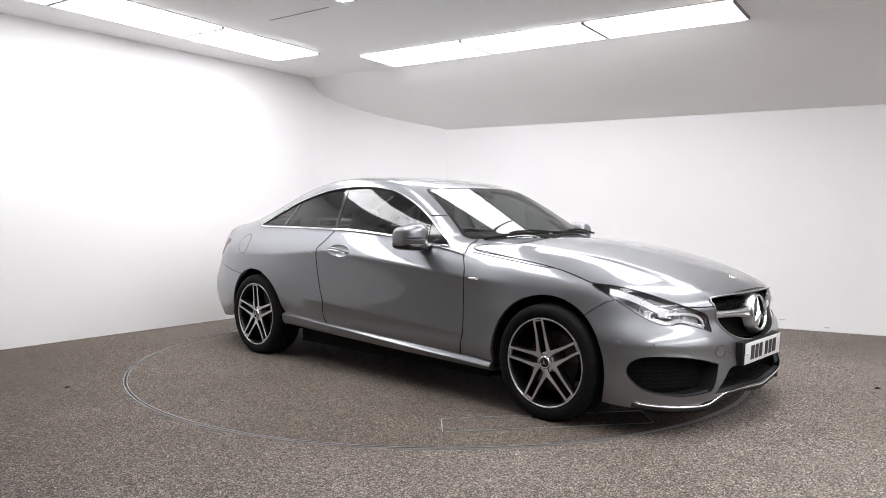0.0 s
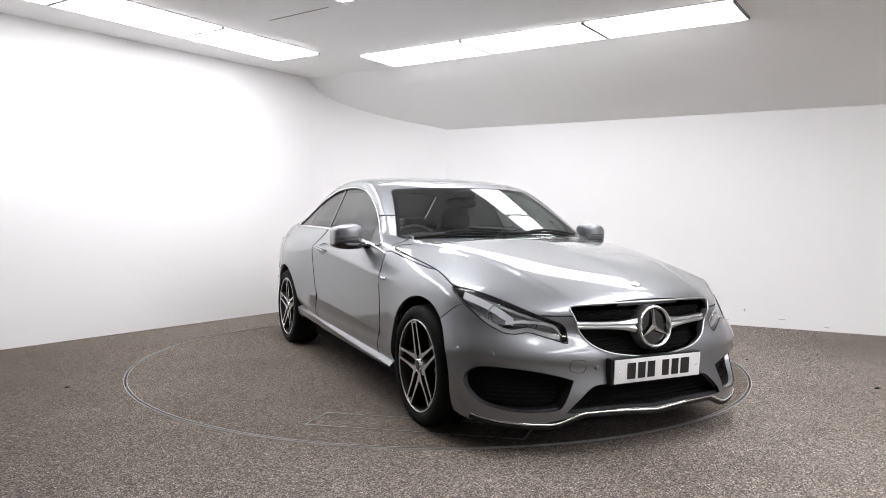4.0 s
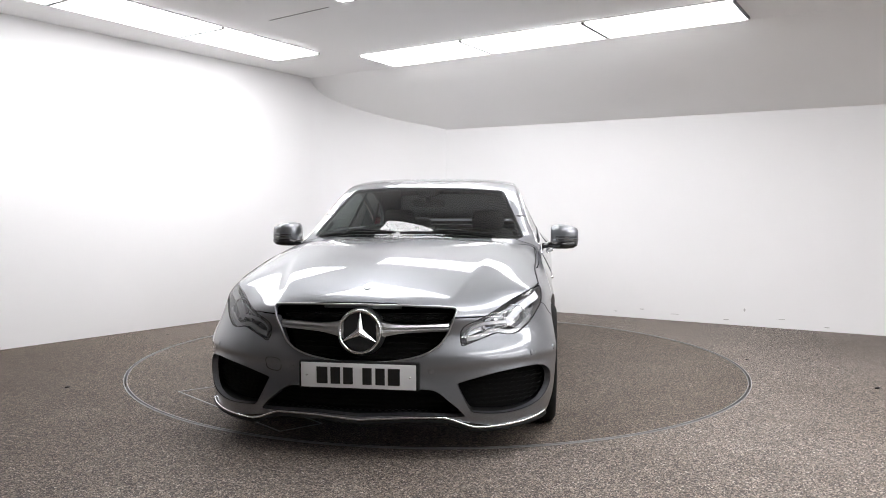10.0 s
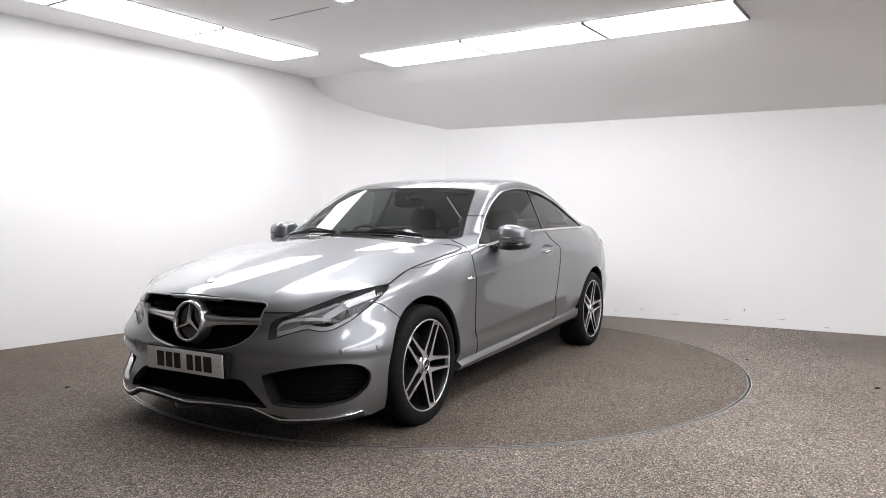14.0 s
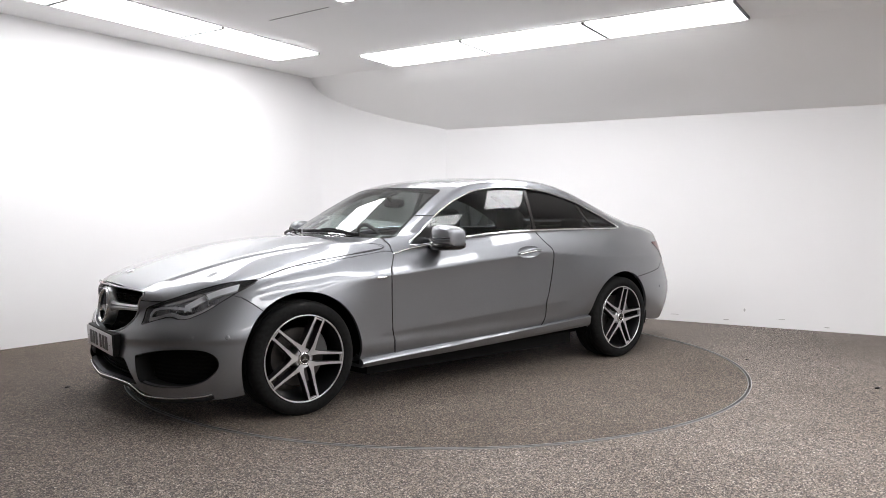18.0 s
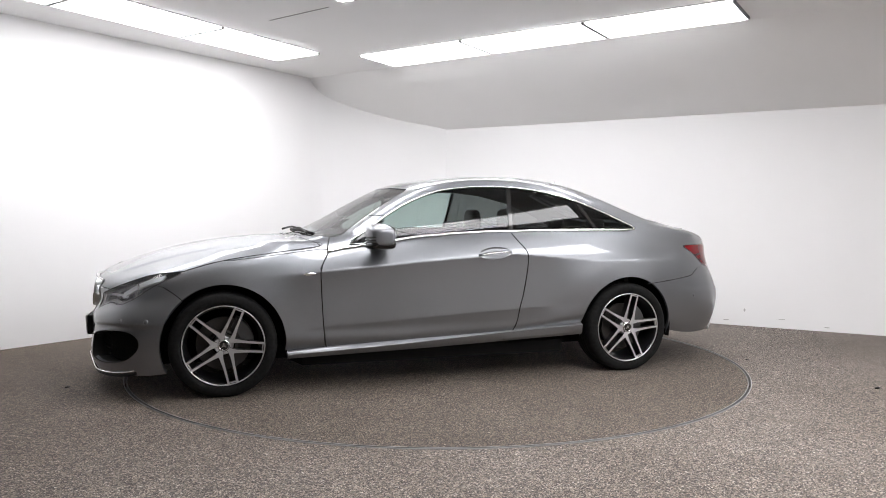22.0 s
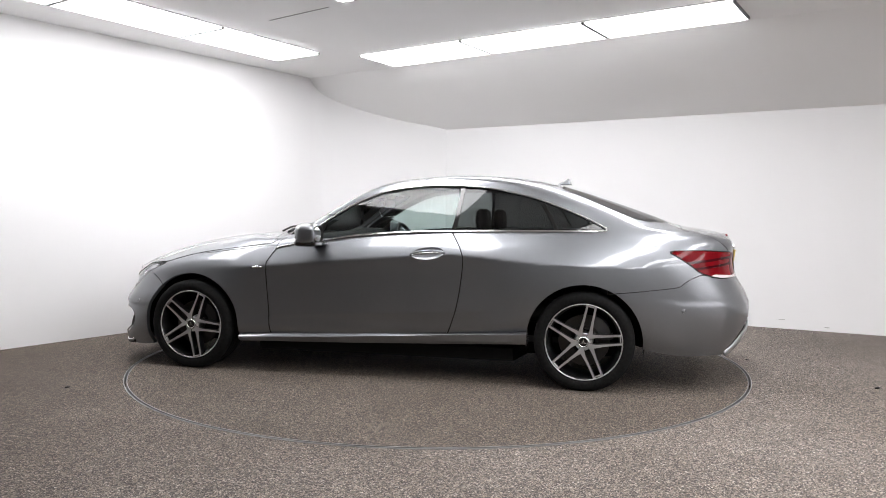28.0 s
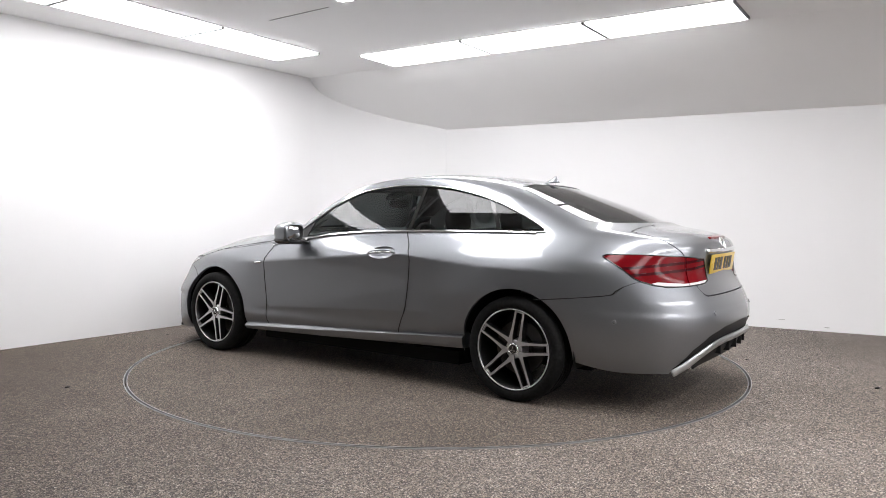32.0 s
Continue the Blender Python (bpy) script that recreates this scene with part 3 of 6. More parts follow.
    return out / np.linalg.norm(out, axis=1)[:, None]


def body_skin(levels=4):
    """The smooth skin that runs through the cage's points: vertices, faces and normals of its left half."""
    want, faces = body_cage()
    net = want.copy()
    for it in range(14):
        last = it == 13
        me = bpy.data.meshes.new("skin")
        me.from_pydata(net.tolist(), [], faces)
        crease = me.attributes.new("crease_edge", "FLOAT", "EDGE")
        for e in me.edges:
            a, b = (want[i] for i in e.vertices)
            crease.data[e.index].value = sharpness(a, b)
        ob = bpy.data.objects.new("skin", me)
        scene.collection.objects.link(ob)
        mod = ob.modifiers.new("round", "SUBSURF")
        mod.levels = mod.render_levels = levels if last else 2
        mod.use_limit_surface = True
        dg = bpy.context.evaluated_depsgraph_get()
        ev = ob.evaluated_get(dg)
        em = ev.to_mesh()
        co = np.empty(len(em.vertices) * 3)
        em.vertices.foreach_get("co", co)
        co = co.reshape(-1, 3)
        if last:
            nr = np.array([tuple(n.vector) for n in em.vertex_normals])
            polys = [tuple(p.vertices) for p in em.polygons]
        else:
            net = net + 0.85 * (want - co[:len(want)])
        ev.to_mesh_clear()
        bpy.data.objects.remove(ob)
        bpy.data.meshes.remove(me)
    keep = [p for p in polys if sum(co[i, 1] for i in p) > 1e-4]
    used = sorted({i for p in keep for i in p})
    back_to = {o: k for k, o in enumerate(used)}
    V, N = co[used], nr[used]
    V[np.abs(V[:, 1]) < 1e-4, 1] = 0
    F = [tuple(back_to[i] for i in p) for p in keep]
    V = fair_bonnet(V)
    V = V + sculpt(V)[:, None] * N
    return Skin(V, F, fair_normals(V, point_normals(V, F)))


class Skin:
    """A piece of surface: points V, faces F, normals N."""

    def __init__(self, V, F, N):
        self.V, self.F, self.N = V, F, N

    def cut(self, f):
        """What remains where f (a value for each point) is not negative."""
        V, N = list(self.V), list(self.N)
        made, out = {}, []
        inside = f >= 0
        for p in self.F:
            s = [inside[i] for i in p]
            if all(s):
                out.append(p)
                continue
            if not any(s):
                continue
            poly = []
            for i, j in zip(p, p[1:] + p[:1]):
                if inside[i]:
                    poly.append(i)
                if inside[i] != inside[j]:
                    key = (min(i, j), max(i, j))
                    if key not in made:
                        a, b = key
                        t = f[a] / (f[a] - f[b])
                        made[key] = len(V)
                        V.append(self.V[a] + t * (self.V[b] - self.V[a]))
                        N.append(self.N[a] + t * (self.N[b] - self.N[a]))
                    poly.append(made[key])
            if len(poly) > 2:
                out.append(tuple(poly))
        used = sorted({i for p in out for i in p})
        to = {o: k for k, o in enumerate(used)}
        if not used:
            return Skin(np.zeros((0, 3)), [], np.zeros((0, 3)))
        return Skin(np.array([V[i] for i in used]), [tuple(to[i] for i in p) for p in out], np.array([N[i] for i in used]))

    def split(self, f, gap=0.002):
        """The piece inside and the rest, with a gap between them."""
        return self.cut(f - gap), self.cut(-f - gap)

    def edges(self):
        count = {}
        for p in self.F:
            for i, j in zip(p, p[1:] + p[:1]):
                count[(i, j)] = count.get((i, j), 0) + 1
        return [(i, j) for (i, j) in count if (j, i) not in count and not (abs(self.V[i][1]) < 1e-5 and abs(self.V[j][1]) < 1e-5)]

    def moved(self, d):
        return Skin(self.V + d * self.N, self.F, self.N)

    def flipped(self):
        s = np.array([1, -1, 1])
        return Skin(self.V * s, [tuple(reversed(p)) for p in self.F], self.N * s)


def pane(sk, axis):
    """The same piece shaded as one evenly curved sheet of glass; axis: the coordinate that it faces along."""
    k = 0 if axis == "x" else 1
    other_k = 1 - k
    a, b = sk.V[:, other_k], sk.V[:, 2]
    if axis == "x":
        if sk.V[0, 0] > 1.0:
            # windscreen: bowed in both ways
            v = b - 1.1
            slope_a = (-0.468 + 0.301 * v) * a
            slope_b = -1.445 - 1.484 * v - 1.24 * a ** 2
        else:
            # rear window: lying flatter, bowed across
            slope_a = 1.25 * a
            slope_b = np.full_like(a, 2.78)
    else:
        # side glass: curved most from sill to roof
        u, v = a - 0.9, b - 1.1
        slope_a = 0.045 - 0.073 * u - 0.006 * v
        slope_b = -0.521 - 1.313 * v + 0.022 * u
    n = np.zeros_like(sk.N)
    n[:, k], n[:, other_k], n[:, 2] = 1.0, -slope_a, -slope_b
    n /= np.linalg.norm(n, axis=1)[:, None]
    n *= np.sign((n * sk.N).sum(1))[:, None]
    return Skin(sk.V, sk.F, n)


def skin_mesh(name, sk, skirt=0.014, both=False):
    """A mesh of a skin, with its rim turned inwards; both: mirrored across the middle into one."""
    pieces = [sk, sk.flipped()] if both else [sk]
    V, F, N = [], [], []
    for s in pieces:
        o = len(V)
        V += s.V.tolist()
        N += s.N.tolist()
        F += [tuple(i + o for i in p) for p in s.F]
        if skirt:
            for i, j in s.edges():
                a, b = s.V[i], s.V[j]
                na, nb = s.N[i], s.N[j]
                q = len(V)
                out = np.cross(b - a, na)
                out /= max(np.linalg.norm(out), 1e-9)
                V += [a.tolist(), b.tolist(), (b - skirt * nb).tolist(), (a - skirt * na).tolist()]
                N += [out.tolist()] * 4
                F.append((q + 1, q, q + 3, q + 2))
    me = bpy.data.meshes.new(name)
    me.from_pydata(V, [], F)
    me.polygons.foreach_set("use_smooth", [True] * len(me.polygons))
    me.normals_split_custom_set_from_vertices([Vector(n).normalized() for n in N])
    return me


def skin_part(name, sk, mat, parent, label="", skirt=0.014, both=False):
    return hang(name, skin_mesh(name, sk, skirt, both), mat, parent, label)


def inside_polygon(px, py, poly):
    """Signed distance to a polygon, positive inside."""
    P = np.array(poly, float)
    best = np.full(len(px), 1e9)
    odd = np.zeros(len(px), bool)
    for a, b in zip(P, np.roll(P, -1, axis=0)):
        d = b - a
        t = np.clip(((px - a[0]) * d[0] + (py - a[1]) * d[1]) / max(d @ d, 1e-12), 0, 1)
        best = np.minimum(best, np.hypot(px - a[0] - t * d[0], py - a[1] - t * d[1]))
        cross = (a[1] > py) != (b[1] > py)
        with np.errstate(divide="ignore", invalid="ignore"):
            odd ^= cross & (px < (b[0] - a[0]) * (py - a[1]) / (b[1] - a[1]) + a[0])
    return np.where(odd, best, -best)


def side_view(s, poly):
    return inside_polygon(s.V[:, 0], s.V[:, 2], poly)


def front_view(s, poly):
    return inside_polygon(s.V[:, 1], s.V[:, 2], poly)


def top_view(s, poly):
    return inside_polygon(s.V[:, 0], s.V[:, 1], poly)


def corner_view(s, poly, sign):
    return inside_polygon((s.V[:, 1] - sign * s.V[:, 0]) * 0.70711, s.V[:, 2], poly)


def both_of(*fs):
    return np.minimum.reduce(fs)


ARCH_F, ARCH_R = (2.757, 0.315, 0.366), (0.0, 0.312, 0.362)
WINDOW = [(1.985, 0.915), (1.718, 0.935), (1.531, 0.962), (1.153, 0.99), (0.864, 0.998), (0.373, 1.004), (-0.075, 1.004), (-0.128, 1.009), (-0.10, 1.035),
          (0.082, 1.121), (0.322, 1.212), (0.604, 1.278), (0.827, 1.300), (1.0, 1.303), (1.128, 1.297), (1.326, 1.272), (1.445, 1.236), (1.60, 1.170), (1.753, 1.078), (1.88, 0.99)]
DOOR = [(2.125, 0.90), (2.125, 0.859), (2.165, 0.79), (2.178, 0.739), (2.165, 0.483), (2.15, 0.30), (2.13, 0.262), (2.10, 0.250), (1.535, 0.262), (1.161, 0.274), (0.95, 0.281), (0.90, 0.30),
        (0.858, 0.375), (0.811, 0.546), (0.786, 0.697), (0.776, 0.80), (0.78, 0.845), (0.80, 0.888), (0.868, 0.987), (0.868, 1.1), (2.0, 1.1)]
SCREEN = [(-0.1, 0.966), (0.42, 0.962), (0.66, 0.957), (0.692, 0.968), (0.545, 1.262), (0.52, 1.278), (0.3, 1.292), (-0.1, 1.296)]
BACKLIGHT = [(-0.1, 1.066), (0.48, 1.064), (0.56, 1.070), (0.575, 1.082), (0.475, 1.275), (0.45, 1.292), (0.3, 1.308), (-0.1, 1.314)]
HOOD = [(2.315, -0.1), (2.315, 0.1), (2.28, 0.40), (2.20, 0.66), (2.165, 0.762), (2.45, 0.772), (2.78, 0.770), (2.985, 0.790), (3.13, 0.765), (3.24, 0.70), (3.38, 0.60), (3.45, 0.53), (3.49, 0.46), (3.50, 0.42), (3.505, 0.395), (3.528, 0.1), (3.535, -0.1)]
LAMP_F = [(-1.555, 0.752), (-1.60, 0.715), (-1.67, 0.668), (-1.775, 0.60), (-1.86, 0.563), (-1.92, 0.556), (-1.976, 0.566), (-2.05, 0.548), (-2.14, 0.520), (-2.152, 0.53), (-2.13, 0.60), (-2.06, 0.628), (-1.965, 0.662), (-1.80, 0.715), (-1.68, 0.745)]
GRILLE = [(-0.1, 0.700), (0.1, 0.700), (0.40, 0.690), (0.423, 0.682), (0.424, 0.665), (0.388, 0.572), (0.346, 0.514), (0.261, 0.472), (0.127, 0.449), (0.05, 0.444), (-0.1, 0.442)]
INTAKE = smooth_line([(0.843, 0.335), (0.828, 0.382), (0.77, 0.404), (0.62, 0.392), (0.462, 0.354), (0.455, 0.335), (0.502, 0.245), (0.525, 0.227), (0.67, 0.217), (0.78, 0.238), (0.828, 0.283)], 4, True)
INTAKE = [(0.655 + (y - 0.655) * 1.05, 0.312 + (z - 0.312) * 1.07) for y, z, *_ in INTAKE]
LOWER = [(-0.1, 0.337), (0.1, 0.337), (0.33, 0.325), (0.365, 0.308), (0.441, 0.245), (0.475, 0.205), (0.374, 0.205), (0.2, 0.212), (-0.1, 0.198)]
TAIL = [(0.190, 0.876), (0.165, 0.888), (0.0, 0.890), (-0.25, 0.878), (-0.43, 0.862), (-0.462, 0.742), (-0.43, 0.725), (-0.25, 0.714), (-0.09, 0.720), (0.03, 0.752), (0.11, 0.815)]
LID = [(-0.1, 0.655), (0.40, 0.655), (0.435, 0.672), (0.455, 0.71), (0.53, 0.90), (0.56, 0.945), (0.575, 1.0), (0.58, 1.2), (-0.1, 1.2)]
VALANCE = [(-0.1, 0.485), (0.1, 0.485), (0.30, 0.475), (0.45, 0.44), (0.56, 0.37), (0.63, 0.265), (0.63, 0.1), (-0.1, 0.1)]
DISH = [(1.015 + 0.112 * math.cos(t), 0.850 + 0.040 * math.sin(t) - 0.008 * math.cos(t)) for t in np.linspace(0, 2 * math.pi, 41)[:-1]]

car = new("coupe_car")
tagged(car, "silver-grey metallic two-door coupe with dark alloy wheels, parked on the turntable", "car")
shell = car


def build_body():
    sk = body_skin()
    FULL.append(sk)
    x, y, z = sk.V.T
    # wheel openings
    f = np.hypot(sk.V[:, 0] - ARCH_F[0], sk.V[:, 2] - ARCH_F[1]) - ARCH_F[2]
    sk = sk.cut(np.where(sk.V[:, 1] > 0.5, f, 1.0))
    f = np.hypot(sk.V[:, 0] - ARCH_R[0], sk.V[:, 2] - ARCH_R[1]) - ARCH_R[2]
    sk = sk.cut(np.where(sk.V[:, 1] > 0.5, f, 1.0))
    P = {}
    # glass
    ws, sk = sk.split(both_of(front_view(sk, SCREEN), np.where((sk.V[:, 0] > 1.42) & (sk.V[:, 0] < 2.36), 1, -1)), 0.0015)
    P["windscreen"] = ws
    bl, sk = sk.split(both_of(front_view(sk, BACKLIGHT), np.where(sk.V[:, 0] < 0.6, 1, -1)), 0.0015)
    P["rear_window"] = bl
    win, sk = sk.split(both_of(side_view(sk, WINDOW), np.where(sk.V[:, 1] > 0.45, 1, -1)), 0.0015)
    P["windows"] = win
    # lamps and openings at the front
    at_front = np.where(sk.V[:, 0] > 2.9, 1, -1)
    P["headlamp"], sk = sk.split(both_of(corner_view(sk, LAMP_F, 1), at_front), 0.002)
    P["grille"], sk = sk.split(both_of(front_view(sk, GRILLE), np.where(sk.V[:, 0] > 3.3, 1, -1)), 0.001)
    P["intake"], sk = sk.split(both_of(front_view(sk, INTAKE), np.where(sk.V[:, 0] > 3.0, 1, -1)), 0.001)
    P["lower"], sk = sk.split(both_of(front_view(sk, LOWER), np.where(sk.V[:, 0] > 3.3, 1, -1)), 0.001)
    P["bonnet"], sk = sk.split(both_of(top_view(sk, HOOD), sk.V[:, 2] - 0.642), 0.003)
    # tail
    P["taillamp"], sk = sk.split(both_of(corner_view(sk, TAIL, -1), np.where(sk.V[:, 0] < -0.4, 1, -1)), 0.002)
    P["boot_lid"], sk = sk.split(both_of(front_view(sk, LID), -0.60 - sk.V[:, 0]), 0.003)
    P["door"], sk = sk.split(both_of(side_view(sk, DOOR), np.where(sk.V[:, 1] > 0.55, 1, -1)), 0.0034)
    P["door"] = P["door"].cut(-both_of(side_view(P["door"], DISH), np.where(P["door"].V[:, 1] > 0.7, 1, -1)))
    # front bumper: in front of a seam from the lamp to the wheel arch
    seam = inside_polygon(sk.V[:, 0], sk.V[:, 2], [(3.02, 0.0), (2.985, 0.585), (3.08, 0.66), (3.20, 0.70), (3.24, 0.80), (4.2, 0.80), (4.2, 0.0)])
    P["front_bumper"], sk = sk.split(seam, 0.0018)
    P["valance"], sk = sk.split(both_of(front_view(sk, VALANCE), -0.6 - sk.V[:, 0]), 0.001)
    seam = inside_polygon(sk.V[:, 0], sk.V[:, 2], [(-0.12, 0.0), (-0.14, 0.618), (-0.36, 0.640), (-0.585, 0.668), (-0.64, 0.715), (-0.70, 0.74), (-1.5, 0.74), (-1.5, 0.0)])
    P["rear_bumper"], sk = sk.split(seam, 0.0018)
    # wing in front of the door
    P["wing"], sk = sk.split(inside_polygon(sk.V[:, 0], sk.V[:, 2], [(2.09, 0.878), (2.13, 0.85), (2.165, 0.79), (2.178, 0.739), (2.165, 0.483), (2.15, 0.2), (3.4, 0.2), (3.4, 0.80), (2.70, 0.82), (2.17, 0.885)]), 0.0018)
    P["shell"] = sk
    return P


FULL = []
PIECES = build_body()


def body_parts():
    P = PIECES
    skin_part("body_shell", P["shell"], PAINT, shell, "grey metallic roof, pillars and rear quarters", both=True, skirt=0.02)
    skin_part("bonnet", P["bonnet"], PAINT, shell, "long grey metallic bonnet", both=True)
    skin_part("boot_lid", P["boot_lid"], PAINT, shell, "grey metallic boot lid", both=True)
    skin_part("front_bumper", P["front_bumper"], PAINT, shell, "grey bumper with large air intakes", both=True, skirt=0.03)
    skin_part("rear_bumper", P["rear_bumper"], PAINT, shell, "grey rear bumper", both=True, skirt=0.02)
    skin_part("windscreen", pane(P["windscreen"].moved(-0.003), "x"), SCREEN_GLASS, shell, "clear windscreen glass", both=True, skirt=0).visible_shadow = False
    skin_part("rear_window", pane(P["rear_window"].moved(-0.003), "x"), REAR_GLASS, shell, "dark tinted rear window", both=True, skirt=0).visible_shadow = False
    ws = P["windscreen"]
    frit = ws.cut(0.020 - front_view(ws, SCREEN)).moved(-0.0045)
    skin_part("screen_border", frit, GLOSS_BLACK, shell, "black printed border of the windscreen", both=True, skirt=0)
    bl = P["rear_window"]
    skin_part("rear_screen_border", bl.cut(0.022 - front_view(bl, BACKLIGHT)).moved(-0.0045), GLOSS_BLACK, shell, "black printed border of the rear window", both=True, skirt=0)
    win = pane(P["windows"].moved(-0.004), "y")
    x, z = win.V[:, 0], win.V[:, 2]
    pillar = (x - 0.867) + (z - 0.998) * 0.12
    rear = win.cut(-pillar - 0.016)
    front = win.cut(pillar - 0.010)
    post = win.cut(0.017 - np.abs(pillar + 0.003))
    xr, zr = rear.V[:, 0], rear.V[:, 2]
    div = (xr - 0.185) - (zr - 1.01) * 0.58
    tip, rear = rear.split(-div, 0.009)
    whole = win.cut(-pillar - 0.016)
    bar = whole.cut(0.013 - np.abs((whole.V[:, 0] - 0.185) - (whole.V[:, 2] - 1.01) * 0.58))
    # small black sail at the mirror
    sail, front = front.split((front.V[:, 0] - 1.80) + (front.V[:, 2] - 0.93) * 0.25, 0.004)
    for side in (1, -1):
        flip = (lambda s: s) if side == 1 else (lambda s: s.flipped())
        skin_part("door_window", flip(front), SIDE_GLASS, shell, "clear door window", skirt=0).visible_shadow = False
        skin_part("quarter_window", flip(rear), PRIVACY_GLASS, shell, "dark tinted rear side window", skirt=0).visible_shadow = False
        skin_part("rear_light_pane", flip(tip), PRIVACY_GLASS, shell, "small dark tinted corner pane", skirt=0).visible_shadow = False
        skin_part("window_post", flip(post.moved(0.003)), GLOSS_BLACK, shell, "gloss black window post", skirt=0.01)
        skin_part("pane_divider", flip(bar.moved(0.001)), GLOSS_BLACK, shell, "black divider before the corner pane", skirt=0.01)
        skin_part("mirror_sail", flip(sail.moved(0.002)), GLOSS_BLACK, shell, "black mirror triangle", skirt=0.006)
        skin_part("door", flip(P["door"]), PAINT, shell, "long grey metallic door", skirt=0.02)
        skin_part("front_wing", flip(P["wing"]), PAINT, shell, "grey metallic front wing", skirt=0.02)


body_parts()


# ---------------------------------------------------------------- places on the skin
SKIN = FULL[0]


def lift(a, b, A, B, ok, k=6):
    """The skin's point and normal whose two coordinates A, B come nearest to a, b."""
    d = np.where(ok, (A - a) ** 2 + (B - b) ** 2, 9.0)
    i = np.argpartition(d, k)[:k]
    w = 1 / (d[i] + 2e-6)
    w /= w.sum()
    n = (SKIN.N[i] * w[:, None]).sum(0)
    return (SKIN.V[i] * w[:, None]).sum(0), n / np.linalg.norm(n)


SX, SY, SZ = SKIN.V.T


def on_side(x, z, out=0.0):
    p, n = lift(x, z, SX, SZ, SY > 0.45)
    return Vector((x, p[1], z)) + Vector(n) * float(out)


def on_front(y, z, out=0.0):
    p, n = lift(abs(y), z, SY, SZ, SX > 2.9)
    q = Vector((p[0], abs(y), z)) + Vector(n) * float(out)
    return Vector((q.x, q.y if y >= 0 else -q.y, q.z))


def on_rear(y, z, out=0.0):
    p, n = lift(abs(y), z, SY, SZ, SX < -0.45)
    q = Vector((p[0], abs(y), z)) + Vector(n) * float(out)
    return Vector((q.x, q.y if y >= 0 else -q.y, q.z))


def on_corner(w, z, sign, out=0.0):
    """By the coordinate across the corner: sign 1 front, -1 rear."""
    p, n = lift(w, z, (SY - sign * SX) * 0.70711, SZ, SX > 2.8 if sign > 0 else SX < -0.3)
    return Vector(p) + Vector(n) * float(out), Vector(n)


def other(p):
    return Vector((p[0], -p[1], p[2]))


def sided(pts, side):
    return [Vector((p[0], p[1] * side, p[2])) for p in pts]


